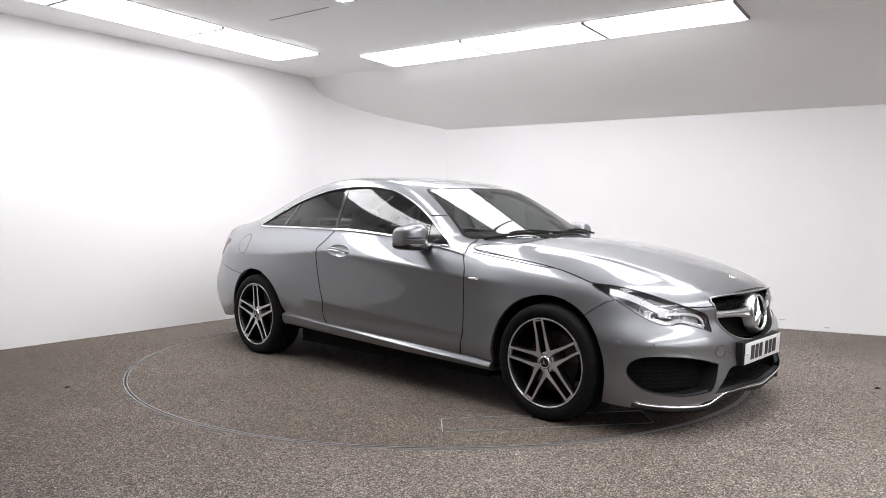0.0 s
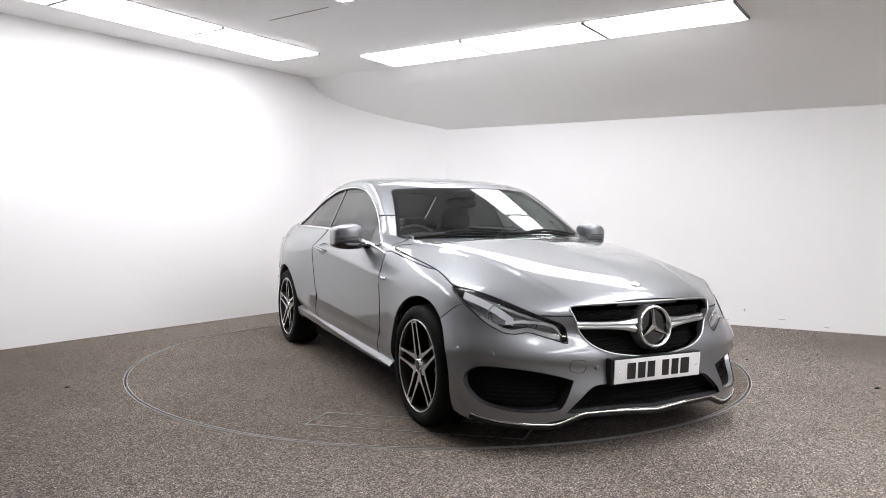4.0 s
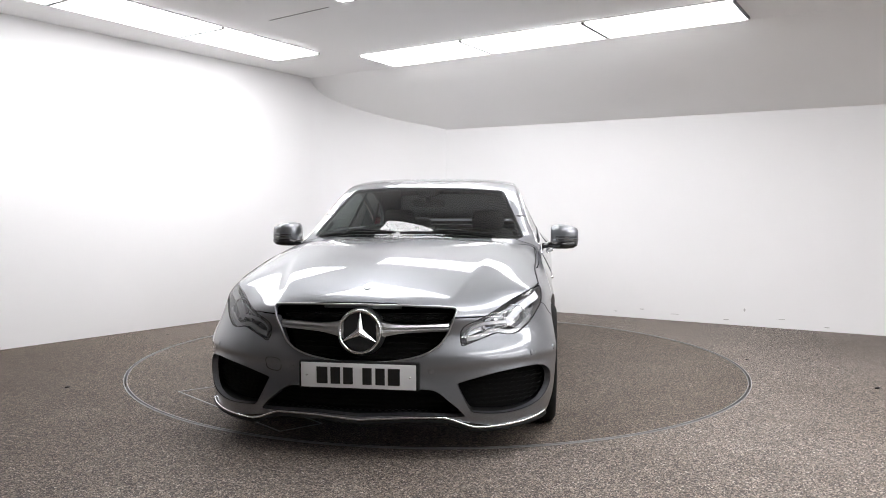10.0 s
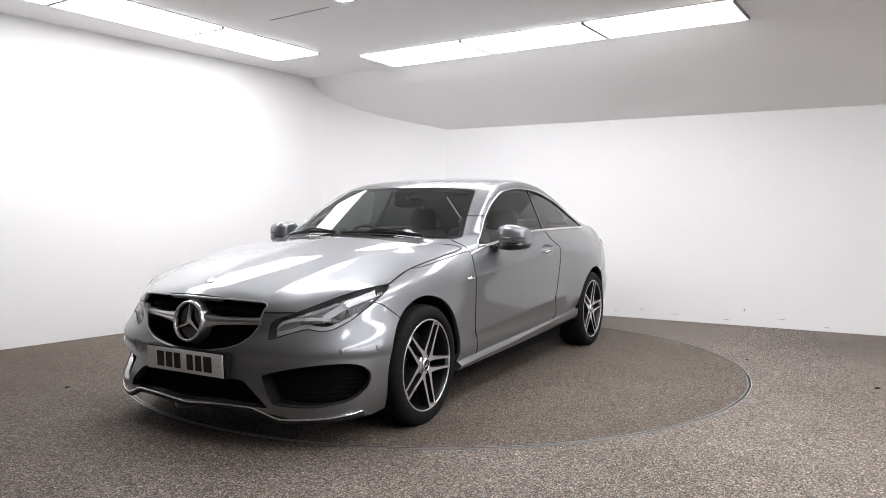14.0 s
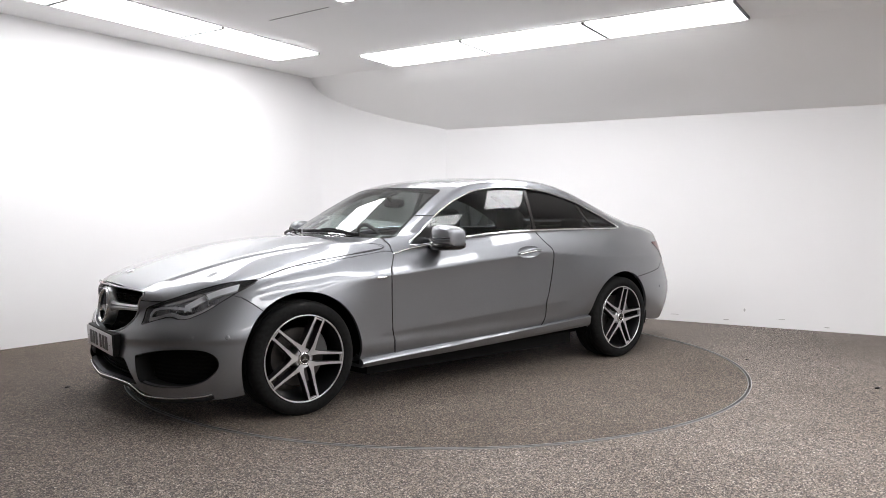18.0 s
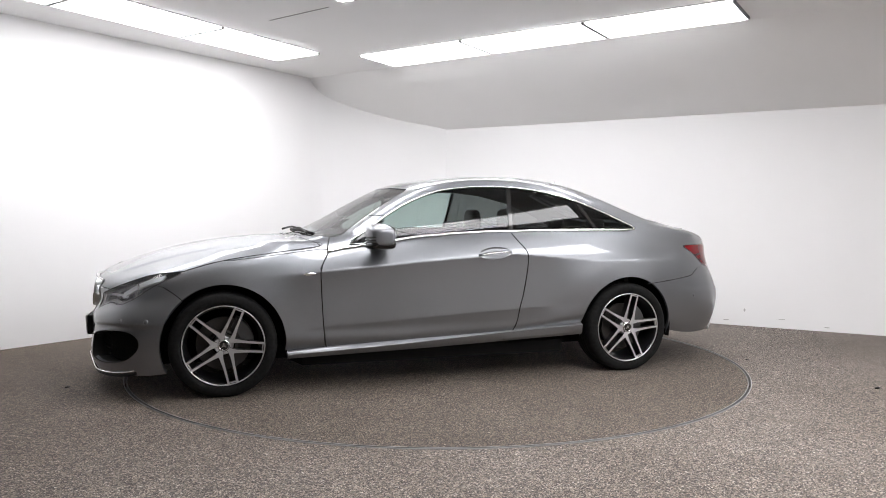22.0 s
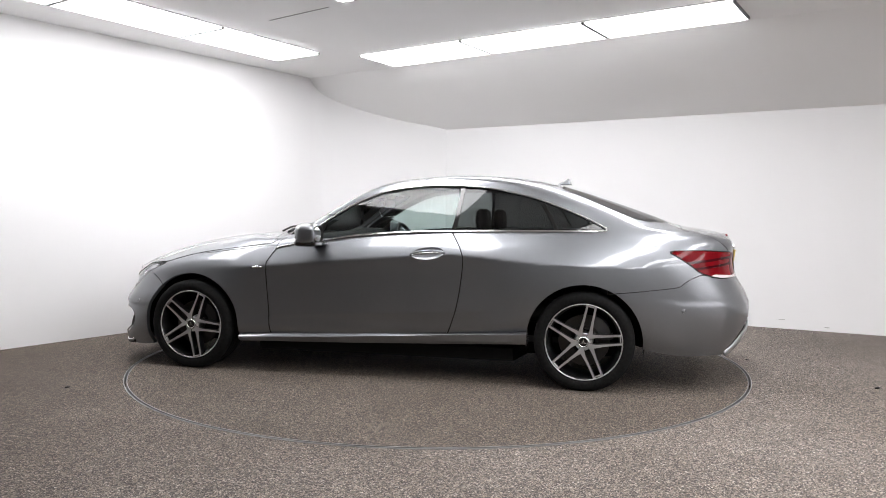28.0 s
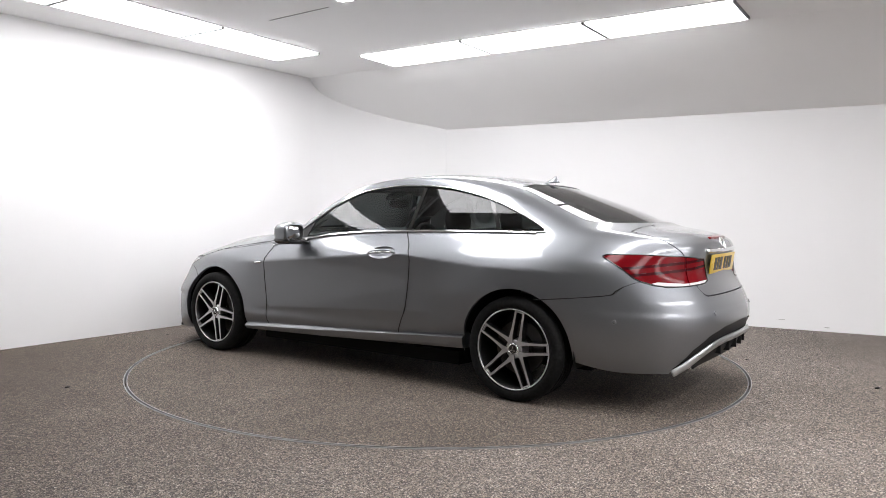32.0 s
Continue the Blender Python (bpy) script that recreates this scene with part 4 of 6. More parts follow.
# ---------------------------------------------------------------- wheels
def wheel(x, side, tyre_r, phase, label):
    """A wheel with its tyre; phase: turn of the spokes in degrees."""
    o = Vector((x, 0.0, tyre_r - 0.004))
    yc = 0.768

    def place(ob):
        ob.matrix_local = Matrix.Identity(4)
        return ob

    bm = bmesh.new()
    lathe(bm, [(0.240, 0.098), (0.246, 0.104), (0.247, 0.110), (0.243, 0.113), (0.236, 0.112), (0.231, 0.106), (0.226, 0.085), (0.218, 0.05), (0.212, -0.02), (0.214, -0.09), (0.224, -0.10),
               (0.24, -0.102)], 72)
    bmesh.ops.recalc_face_normals(bm, faces=bm.faces[:])
    root = part("wheel", auto_sharp(bm, 40), RIM_DARK, car, label)
    root.location = (CAR_X + x, CAR_Y + side * yc, o.z)
    if side < 0:
        root.rotation_euler = (0, 0, math.pi)
    # tyre with a shoulder, rounded sidewall and grooves
    bm = bmesh.new()
    prof = [(0.238, 0.098), (0.243, 0.108), (0.252, 0.116), (0.266, 0.121), (0.285, 0.120), (0.300, 0.113), (tyre_r - 0.009, 0.104), (tyre_r - 0.003, 0.094), (tyre_r - 0.001, 0.080)]
    for g in (0.055, 0.018, -0.018, -0.055):
        prof += [(tyre_r, g + 0.006), (tyre_r - 0.007, g + 0.004), (tyre_r - 0.007, g - 0.004), (tyre_r, g - 0.006)]
    prof += [(tyre_r - 0.001, -0.08), (tyre_r - 0.009, -0.104), (0.285, -0.12), (0.252, -0.116), (0.238, -0.098)]
    lathe(bm, prof, 80)
    bmesh.ops.recalc_face_normals(bm, faces=bm.faces[:])
    part("tyre", auto_sharp(bm, 40), TYRE, root, "black low-profile road tyre")
    # machined ring of the rim
    bm = bmesh.new()
    lathe(bm, [(0.2345, 0.1085), (0.2352, 0.1145), (0.2405, 0.1155), (0.2425, 0.1135)], 96)
    bmesh.ops.recalc_face_normals(bm, faces=bm.faces[:])
    part("rim_lip", bm, RIM_CUT, root, "bright machined rim edge")
    # five pairs of spokes
    for k in range(5):
        ang = radians(phase + 72 * k)
        turn = Matrix.Rotation(ang, 4, "Y")
        for s in (1, -1):
            bm = bmesh.new()
            secs = []
            for r, off, w, yf in ((0.030, 0.024, 0.014, 0.100), (0.055, 0.0315, 0.0145, 0.103), (0.078, 0.0315, 0.0105, 0.1045), (0.12, 0.0290, 0.0080, 0.1065), (0.16, 0.0275, 0.0070, 0.109), (0.205, 0.0265, 0.0066, 0.1125), (0.2335, 0.0265, 0.0066, 0.1145)):
                secs.append([Vector((r, y, s * off + e)) for y, e in ((yf - 0.055, -w * 0.8), (yf - 0.004, -w - 0.002), (yf, -w), (yf, w), (yf - 0.004, w + 0.002), (yf - 0.055, w * 0.8))])
            vs = [[bm.verts.new(turn @ p) for p in sec] for sec in secs]
            cut = []
            for a, b in zip(vs, vs[1:]):
                for i in range(6):
                    j = (i + 1) % 6
                    f = bm.faces.new((a[i], b[i], b[j], a[j]))
                    if i == 2:
                        cut.append(f)
            bm.faces.new(list(reversed(vs[0])))
            bm.faces.new(vs[-1])
            bmesh.ops.recalc_face_normals(bm, faces=bm.faces[:])
            for f in cut:
                f.material_index = 1
            ob = part("spoke", auto_sharp(bm, 30), RIM_DARK, root, "double spoke with a bright machined face")
            ob.data.materials.append(RIM_CUT)
        # short bridge that closes the pair at the rim
        bm = bmesh.new()
        add_box(bm, (0.007, 0.02, 0.050), turn @ Matrix.Translation((0.2275, 0.1030, 0)), 0.0015, 1)
        part("spoke_bridge", auto_sharp(bm, 40), RIM_CUT, root, "machined bridge between two spokes")
        # wheel bolt in its well
        b2 = bmesh.new()
        lathe(b2, [(0.0005, 0.1), (0.0065, 0.1), (0.0085, 0.097), (0.0085, 0.07)], 6)
        bmesh.ops.recalc_face_normals(b2, faces=b2.faces[:])
        a2 = ang + radians(36)
        bmesh.ops.transform(b2, matrix=Matrix.Translation((0.056 * math.cos(a2), 0.0, -0.056 * math.sin(a2))), verts=b2.verts[:])
        part("wheel_bolt", b2, CAST, root, "dark wheel bolt", smooth=False)
    # hub web and cap
    bm = bmesh.new()
    lathe(bm, [(0.0005, 0.094), (0.040, 0.094), (0.050, 0.098), (0.056, 0.092), (0.060, 0.05), (0.060, 0.0)], 40)
    bmesh.ops.recalc_face_normals(bm, faces=bm.faces[:])
    part("hub", auto_sharp(bm, 35), RIM_CUT, root, "machined wheel hub")
    bm = bmesh.new()
    lathe(bm, [(0.0005, 0.108), (0.020, 0.1085), (0.026, 0.107)], 40)
    part("hub_cap", bm, GLOSS_BLACK, root, "black hub cap with a plain emblem")
    bm = bmesh.new()
    lathe(bm, [(0.026, 0.1055), (0.027, 0.1095), (0.031, 0.1095), (0.036, 0.104), (0.037, 0.095)], 40)
    part("cap_ring", bm, CHROME, root, "bright cap ring")
    for k in range(3):
        bm = bmesh.new()
        t = radians(90 + 120 * k)
        c, s = math.cos(t), math.sin(t)
        tri = [(0.023 * c, 0.023 * s), (-0.005 * s - 0.002 * c, 0.005 * c - 0.002 * s), (0.005 * s - 0.002 * c, -0.005 * c - 0.002 * s)]
        vs = [bm.verts.new((a, 0.1105, b)) for a, b in tri] + [bm.verts.new((a, 0.107, b)) for a, b in tri]
        bm.faces.new(vs[:3])
        for i in range(3):
            bm.faces.new((vs[i], vs[(i + 1) % 3], vs[3 + (i + 1) % 3], vs[3 + i]))
        bmesh.ops.recalc_face_normals(bm, faces=bm.faces[:])
        part("emblem_bar", bm, CHROME, root, "bright emblem bar", smooth=False)
    # brake
    bm = bmesh.new()
    lathe(bm, [(0.07, 0.035), (0.085, 0.03), (0.09, 0.022), (0.16, 0.022), (0.162, 0.018), (0.162, 0.0), (0.09, 0.0)], 60)
    bmesh.ops.recalc_face_normals(bm, faces=bm.faces[:])
    part("brake_disc", auto_sharp(bm, 30), BRAKE, root, "worn steel brake disc")
    bm = bmesh.new()
    n = 10
    ring = []
    for i in range(n + 1):
        t = radians(115 + 60 * i / n)
        c, s = math.cos(t), math.sin(t)
        ring.append([bm.verts.new((r * c, y, r * s)) for r, y in ((0.105, 0.045), (0.175, 0.045), (0.182, 0.035), (0.182, -0.03), (0.105, -0.03))])
    for a, b in zip(ring, ring[1:]):
        for i in range(5):
            j = (i + 1) % 5
            bm.faces.new((a[i], b[i], b[j], a[j]))
    bm.faces.new(list(reversed(ring[0])))
    bm.faces.new(ring[-1])
    bmesh.ops.recalc_face_normals(bm, faces=bm.faces[:])
    part("brake_caliper", auto_sharp(bm, 30), CAST, root, "dark grey brake caliper")
    return root


WHEEL_LABEL = "dark alloy wheel with five machined twin spokes"
wheel(2.76, 1, 0.318, 175, WHEEL_LABEL)
wheel(0.0, 1, 0.316, 186, WHEEL_LABEL)
wheel(2.76, -1, 0.318, 208, WHEEL_LABEL)
wheel(0.0, -1, 0.316, 198, WHEEL_LABEL)


# ---------------------------------------------------------------- under the car
def underside():
    for side in (1, -1):
        for cx, cz, r in (ARCH_F, ARCH_R):
            bm = bmesh.new()
            rows = []
            for i in range(25):
                t = radians(-13 + 206 * i / 24)
                c, s = math.cos(t), math.sin(t)
                rows.append([bm.verts.new((cx + (r + e) * c, side * y, cz + (r + e) * s)) for y, e in ((0.84, 0.012), (0.62, 0.02), (0.48, 0.02))])
            for a, b in zip(rows, rows[1:]):
                for i in range(2):
                    bm.faces.new((a[i], b[i], b[i + 1], a[i + 1]))
            mid = bm.verts.new((cx, side * 0.48, cz))
            for a, b in zip(rows, rows[1:]):
                bm.faces.new((a[2], b[2], mid))
            part("wheel_arch_liner", bm, DARK, car, "matt black wheel arch liner")
    bm = bmesh.new()
    half = [(-0.30, 0.42), (0.40, 0.44), (0.46, 0.76), (2.28, 0.76), (2.36, 0.47), (3.13, 0.47), (3.15, 0.66), (3.34, 0.5), (3.40, 0.2)]
    prism(bm, half + [(x, -y) for x, y in reversed(half)], 0.145, 0.23)
    bmesh.ops.recalc_face_normals(bm, faces=bm.faces[:])
    part("underfloor", bm, DARK, car, "matt black underfloor", smooth=False)
    bm = bmesh.new()
    half = [(-0.80, 0.38), (-0.72, 0.48), (-0.44, 0.52), (-0.40, 0.45)]
    prism(bm, half + [(x, -y) for x, y in reversed(half)], 0.30, 0.38)
    bmesh.ops.recalc_face_normals(bm, faces=bm.faces[:])
    part("rear_underfloor", bm, DARK, car, "matt black underfloor behind the axle", smooth=False)


underside()


def side_skirt(side):
    bm = bmesh.new()
    rows = []
    for x in np.linspace(0.36, 2.385, 30):
        top = np.interp(x, (0.355, 0.86, 2.15, 2.4), (0.356, 0.331, 0.277, 0.263))
        low = np.interp(x, (0.354, 1.536, 2.385), (0.272, 0.230, 0.208))
        h = top - low
        front = float(ease((x - 0.7) / 1.3))
        rows.append([bm.verts.new((x, side * y, z)) for y, z in ((0.80, top + 0.02), (0.848, top + 0.003), (0.862, top - 0.003), (0.872 + 0.008 * front, top - 0.006 - 0.012 * front), (0.878 + 0.006 * front, top - 0.010 - 0.016 * front), (0.872, low + 0.30 * h), (0.858, low + 0.06 * h), (0.70, low - 0.005))])
    for a, b in zip(rows, rows[1:]):
        for i in range(7):
            bm.faces.new((a[i], b[i], b[i + 1], a[i + 1]))
    bm.faces.new(rows[0])
    bm.faces.new(list(reversed(rows[-1])))
    bmesh.ops.recalc_face_normals(bm, faces=bm.faces[:])
    part("side_skirt", auto_sharp(bm, 28), PAINT, car, "grey side skirt below the door")


side_skirt(1)
side_skirt(-1)


# ---------------------------------------------------------------- bright trim
def strip(name, pts, radius, mat, label, flat=1.0, closed=False, parent=None, segs=8, up=(0, 0, 1)):
    bm = bmesh.new()
    tube(bm, pts, radius, segs, closed, flat, up)
    return part(name, bm, mat, parent or car, label)


def trims():
    outline = smooth_line(WINDOW, 3, True)
    line = [on_side(x, z, 0.003) for x, z in outline]
    base = smooth_line([(2.13, 0.872), (1.985, 0.900)] + WINDOW[1:7], 4)
    for side in (1, -1):
        strip("window_trim", sided(line, side), 0.0052, CHROME, "bright chrome window surround", 1.0, True)
        strip("waist_trim", sided([on_side(x, z - 0.006, 0.004) for x, z in base], side), 0.0065, CHROME, "bright chrome waist strip", 0.8)
        arch = lambda c, a0, a1: [on_side(c[0] + (c[2] + 0.004) * math.cos(radians(t)), c[1] + (c[2] + 0.004) * math.sin(radians(t)), -0.005) for t in np.linspace(a0, a1, 40)]
        strip("arch_lip", sided(arch(ARCH_F, -12, 188), side), 0.003, PAINT, "rolled grey wheel arch edge")
        strip("arch_lip", sided(arch(ARCH_R, -8, 190), side), 0.003, PAINT, "rolled grey wheel arch edge")
    lip = smooth_line([(0.0, 0.190), (0.20, 0.203), (0.36, 0.203), (0.41, 0.195), (0.50, 0.160), (0.56, 0.153), (0.70, 0.158), (0.79, 0.170), (0.822, 0.182)], 5)
    pts = [on_front(-y, z, 0.005) for y, z in reversed(lip[1:])] + [on_front(y, z, 0.005) for y, z in lip]
    strip("front_lip", pts, 0.0044, CHROME, "chrome strip along the front bumper's lower edge", 1.2)
    pts = [p + Vector((-0.012, 0, -0.014)) for p in pts]
    strip("front_splitter", pts, 0.011, BLACK, "black lower edge of the front bumper", 1.0)
    frame_line = smooth_line([(0.0, 0.702), (0.25, 0.698), (0.40, 0.690), (0.424, 0.678), (0.420, 0.655), (0.388, 0.572), (0.346, 0.514), (0.261, 0.472), (0.127, 0.449), (0.0, 0.442)], 5)

    def rim_at(y, z):
        if z < 0.662:
            return on_front(y, z, 0.002)
        p = on_front(y, 0.662, 0.002)
        return Vector((p.x - 0.3 * (z - 0.662), p.y, z))

    pts = [rim_at(y, z) for y, z in frame_line] + [rim_at(-y, z) for y, z in reversed(frame_line[1:-1])]
    strip("grille_frame", pts, 0.0042, SATIN, "slim chrome grille surround", 1.0, True)


trims()


def seams():
    """Dark joints between the body panels."""
    def on_top(x, y):
        p, n = lift(x, abs(y), SX, SY, SZ > 0.62)
        return Vector((x, y, p[2])) + Vector(n) * -0.0012

    hood = smooth_line(HOOD[3:8], 5)
    door = smooth_line(DOOR[1:19], 4)
    nose = smooth_line([(2.995, 0.592), (3.04, 0.63), (3.10, 0.668)], 5)
    tail = smooth_line([(-0.145, 0.619), (-0.36, 0.640), (-0.56, 0.665), (-0.60, 0.69), (-0.64, 0.715)], 5)
    for s in (1, -1):
        strip("bonnet_seam", [on_top(x, s * y) for x, y in hood], 0.0038, GROOVE, "dark joint beside the bonnet", segs=5)
        for name, line in (("door_seam", door), ("bumper_seam", nose), ("rear_bumper_seam", tail)):
            strip(name, sided([on_side(x, z, -0.0008) for x, z in line], s), 0.0040 if name == "door_seam" else 0.0028, GROOVE, "dark joint between body panels", segs=5)


seams()


# ---------------------------------------------------------------- front
def grille():
    sk = PIECES["grille"].moved(-0.075)
    skin_part("grille_backing", sk, DARK, car, "black mesh behind the grille", skirt=0, both=True)
    # mesh of fine black slats
    for k in range(13):
        z = 0.455 + 0.019 * k
        w = np.interp(z, (0.442, 0.472, 0.514, 0.572, 0.68), (0.10, 0.25, 0.335, 0.375, 0.405))
        pts = [on_front(y, z, -0.045 - 0.006 * (i % 2)) + Vector((0, 0, 0.006 * (i % 2))) for i, y in enumerate(np.linspace(-w, w, int(w / 0.012)))]
        strip("grille_slat", pts, 0.003, DARK, "black grille mesh bar", segs=5)
    for side in (1, -1):
        # broad blade that grows out of the emblem
        bm = bmesh.new()
        rows = []
        for t in np.linspace(0, 1, 14):
            y = 0.075 + 0.318 * t
            zc = 0.588 + 0.008 * t
            h = 0.019 + 0.030 * (1 - t) ** 5
            x = on_front(y, zc).x - 0.012 + 0.02 * (1 - t) ** 3
            rows.append([bm.verts.new((x + dx, side * y, zc + dz * h)) for dx, dz in ((-0.035, 0.9), (-0.004, 0.85), (0.004, 0.35), (-0.002, 0.0), (0.006, -0.35), (0.0, -0.85), (-0.035, -0.9))])
        for a, b in zip(rows, rows[1:]):
            for i in range(6):
                bm.faces.new((a[i], b[i], b[i + 1], a[i + 1]))
        bmesh.ops.recalc_face_normals(bm, faces=bm.faces[:])
        part("grille_blade", auto_sharp(bm, 40), SATIN, car, "broad silver grille blade")
    cx = on_front(0.0, 0.58).x + 0.012
    c = Vector((cx, 0, 0.580))
    lean = pose(0, 0, 0, 0, -7, 0)

    def at(bm):
        bmesh.ops.transform(bm, matrix=Matrix.Translation(c) @ lean, verts=bm.verts[:])
        return bm

    bm = bmesh.new()
    lathe(bm, [(0.110, -0.05), (0.106, -0.012), (0.100, 0.004)], 56, "x")
    bmesh.ops.recalc_face_normals(bm, faces=bm.faces[:])
    part("emblem_collar", at(bm), SATIN, car, "silver collar round the emblem")
    bm = bmesh.new()
    lathe(bm, [(0.086, 0.0), (0.088, 0.010), (0.094, 0.013), (0.099, 0.009), (0.101, 0.0)], 56, "x")
    bmesh.ops.recalc_face_normals(bm, faces=bm.faces[:])
    ring = part("emblem", at(bm), CHROME, car, "round chrome emblem on the grille")
    bm = bmesh.new()
    lathe(bm, [(0.0005, -0.012), (0.09, -0.010)], 48, "x")
    part("emblem_disc", at(bm), GLOSS_BLACK, ring, "black emblem disc").location = (0, 0, 0)
    for k in range(3):
        t = radians(90 + 120 * k)
        cc, ss = math.cos(t), math.sin(t)
        bm = bmesh.new()
        tipv = bm.verts.new((0.004, 0.092 * cc, 0.092 * ss))
        mid = bm.verts.new((0.014, 0, 0))
        l = bm.verts.new((0.0, -0.017 * ss - 0.004 * cc, 0.017 * cc - 0.004 * ss))
        r = bm.verts.new((0.0, 0.017 * ss - 0.004 * cc, -0.017 * cc - 0.004 * ss))
        bm.faces.new((mid, l, tipv))
        bm.faces.new((mid, tipv, r))
        bm.faces.new((l, r, tipv))
        bmesh.ops.recalc_face_normals(bm, faces=bm.faces[:])
        part("emblem_bar", at(bm), CHROME, ring, "tapered chrome emblem bar", smooth=False).location = (0, 0, 0)


grille()


def intakes():
    for key, depth, name, label in (("intake", 0.10, "side_intake", "black mesh of the side air intake"), ("lower", 0.11, "lower_intake", "black mesh of the lower air intake")):
        sk = PIECES[key]
        deep = Skin(sk.V - np.array([depth, 0.02 if key == "intake" else 0, 0]), sk.F, sk.N)
        # walls of the opening
        for side in ((1, -1) if key == "intake" else (1,)):
            V, F = [], []
            for s in ([sk, sk.flipped()] if key == "lower" else [sk if side == 1 else sk.flipped()]):
                d = np.array([-depth, -0.02 * side if key == "intake" else 0, 0])
                for i, j in s.edges():
                    q = len(V)
                    V += [s.V[i].tolist(), s.V[j].tolist(), (s.V[j] + d).tolist(), (s.V[i] + d).tolist()]
                    F.append((q, q + 1, q + 2, q + 3))
            me = bpy.data.meshes.new(name)
            me.from_pydata(V, [], F)
            hang(name + "_duct", me, BLACK, car, "black duct of the air intake", smooth=False)
            skin_part(name, deep if side == 1 else deep.flipped(), DARK, car, label, skirt=0, both=(key == "lower"))
    for side in (1, -1):
        for k in range(8):
            z = 0.245 + 0.02 * k
            y0, y1 = np.interp(z, (0.22, 0.335, 0.40), (0.53, 0.465, 0.62)), np.interp(z, (0.22, 0.25, 0.33, 0.40), (0.66, 0.80, 0.825, 0.80))
            pts = [on_front(y, z, 0) + Vector((-0.07, -0.01, 0.007 * (i % 2))) for i, y in enumerate(np.linspace(y0, y1, 22))]
            strip("intake_bar", sided(pts, side), 0.003, DARK, "black intake mesh bar", segs=5)
    for k in range(6):
        z = 0.215 + 0.02 * k
        w = np.interp(z, (0.20, 0.245, 0.31, 0.33), (0.45, 0.43, 0.35, 0.3))
        pts = [on_front(y, z, 0) + Vector((-0.07, 0, 0.007 * (i % 2))) for i, y in enumerate(np.linspace(-w, w, 60))]
        strip("intake_bar", pts, 0.003, DARK, "black intake mesh bar", segs=5)


intakes()


def sensor(p, n):
    bm = bmesh.new()
    lathe(bm, [(0.0005, 0.0035), (0.008, 0.0035), (0.0105, 0.0025), (0.0115, 0.0), (0.013, 0.001), (0.0145, -0.001)], 20, "z")
    bmesh.ops.recalc_face_normals(bm, faces=bm.faces[:])
    m = Matrix.Translation(p) @ Vector(n).to_track_quat("Z", "Y").to_matrix().to_4x4()
    bmesh.ops.transform(bm, matrix=m, verts=bm.verts[:])
    part("parking_sensor", auto_sharp(bm, 30), PAINT, car, "round grey parking sensor")


def sensors():
    for y, z in ((0.325, 0.405), (0.765, 0.468)):
        p, n = lift(y, z, SY, SZ, SX > 3.0)
        for s in (1, -1):
            sensor((p[0], s * p[1], p[2]), (n[0], s * n[1], n[2]))
    for x, z in ((3.193, 0.472), (-0.60, 0.52)):
        p, n = lift(x, z, SX, SZ, SY > 0.5)
        for s in (1, -1):
            sensor((p[0], s * p[1], p[2]), (n[0], s * n[1], n[2]))
    p, n = lift(0.40, 0.56, SY, SZ, SX < -0.6)
    for s in (1, -1):
        sensor((p[0], s * p[1], p[2]), (n[0], s * n[1], n[2]))


sensors()


def number_plate(p, tilt, front, mat, label):
    """A plate with plain bars where the characters stand."""
    m = Matrix.Translation(p) @ (pose(0, 0, 0, 90, 0, 90) if front else pose(0, 0, 0, 90, 0, -90)) @ pose(0, 0, 0, tilt)
    bm = bmesh.new()
    add_box(bm, (0.524, 0.113, 0.006), None, 0.0028, 2)
    bmesh.ops.transform(bm, matrix=m, verts=bm.verts[:])
    root = part("number_plate", auto_sharp(bm, 40), mat, car, label)
    for x, w in ((-0.164, 0.05), (-0.103, 0.044), (-0.045, 0.044), (0.042, 0.042), (0.101, 0.042), (0.163, 0.054)):
        bm = bmesh.new()
        add_box(bm, (w, 0.076, 0.002), m @ Matrix.Translation((x, 0, 0.0035)))
        part("plate_bar", bm, PLATE_INK, root, "plain black bar", smooth=False).location = (0, 0, 0)
    for x in (-0.235, 0.235):
        bm = bmesh.new()
        lathe(bm, [(0.0005, 0.006), (0.004, 0.0055), (0.005, 0.003)], 12, "z")
        bmesh.ops.transform(bm, matrix=m @ Matrix.Translation((x, 0, 0)), verts=bm.verts[:])
        part("plate_screw", bm, CHROME if front else YELLOW_PLATE, root).location = (0, 0, 0)


number_plate((on_front(0, 0.387).x + 0.022, 0, 0.387), 3, True, WHITE_PLATE, "white front number plate with plain black bars")
number_plate((on_rear(0, 0.825).x - 0.006, 0, 0.825), 8, False, YELLOW_PLATE, "yellow rear number plate with plain black bars")


# plate holder whose black also stands in for the shadow behind the plate
bm = bmesh.new()
add_box(bm, (0.04, 0.55, 0.125), pose(on_front(0, 0.387).x - 0.004, 0, 0.387), 0.008, 2)
part("plate_holder", auto_sharp(bm, 40), BLACK, car, "black plate holder, filling in the shadow behind the plate")


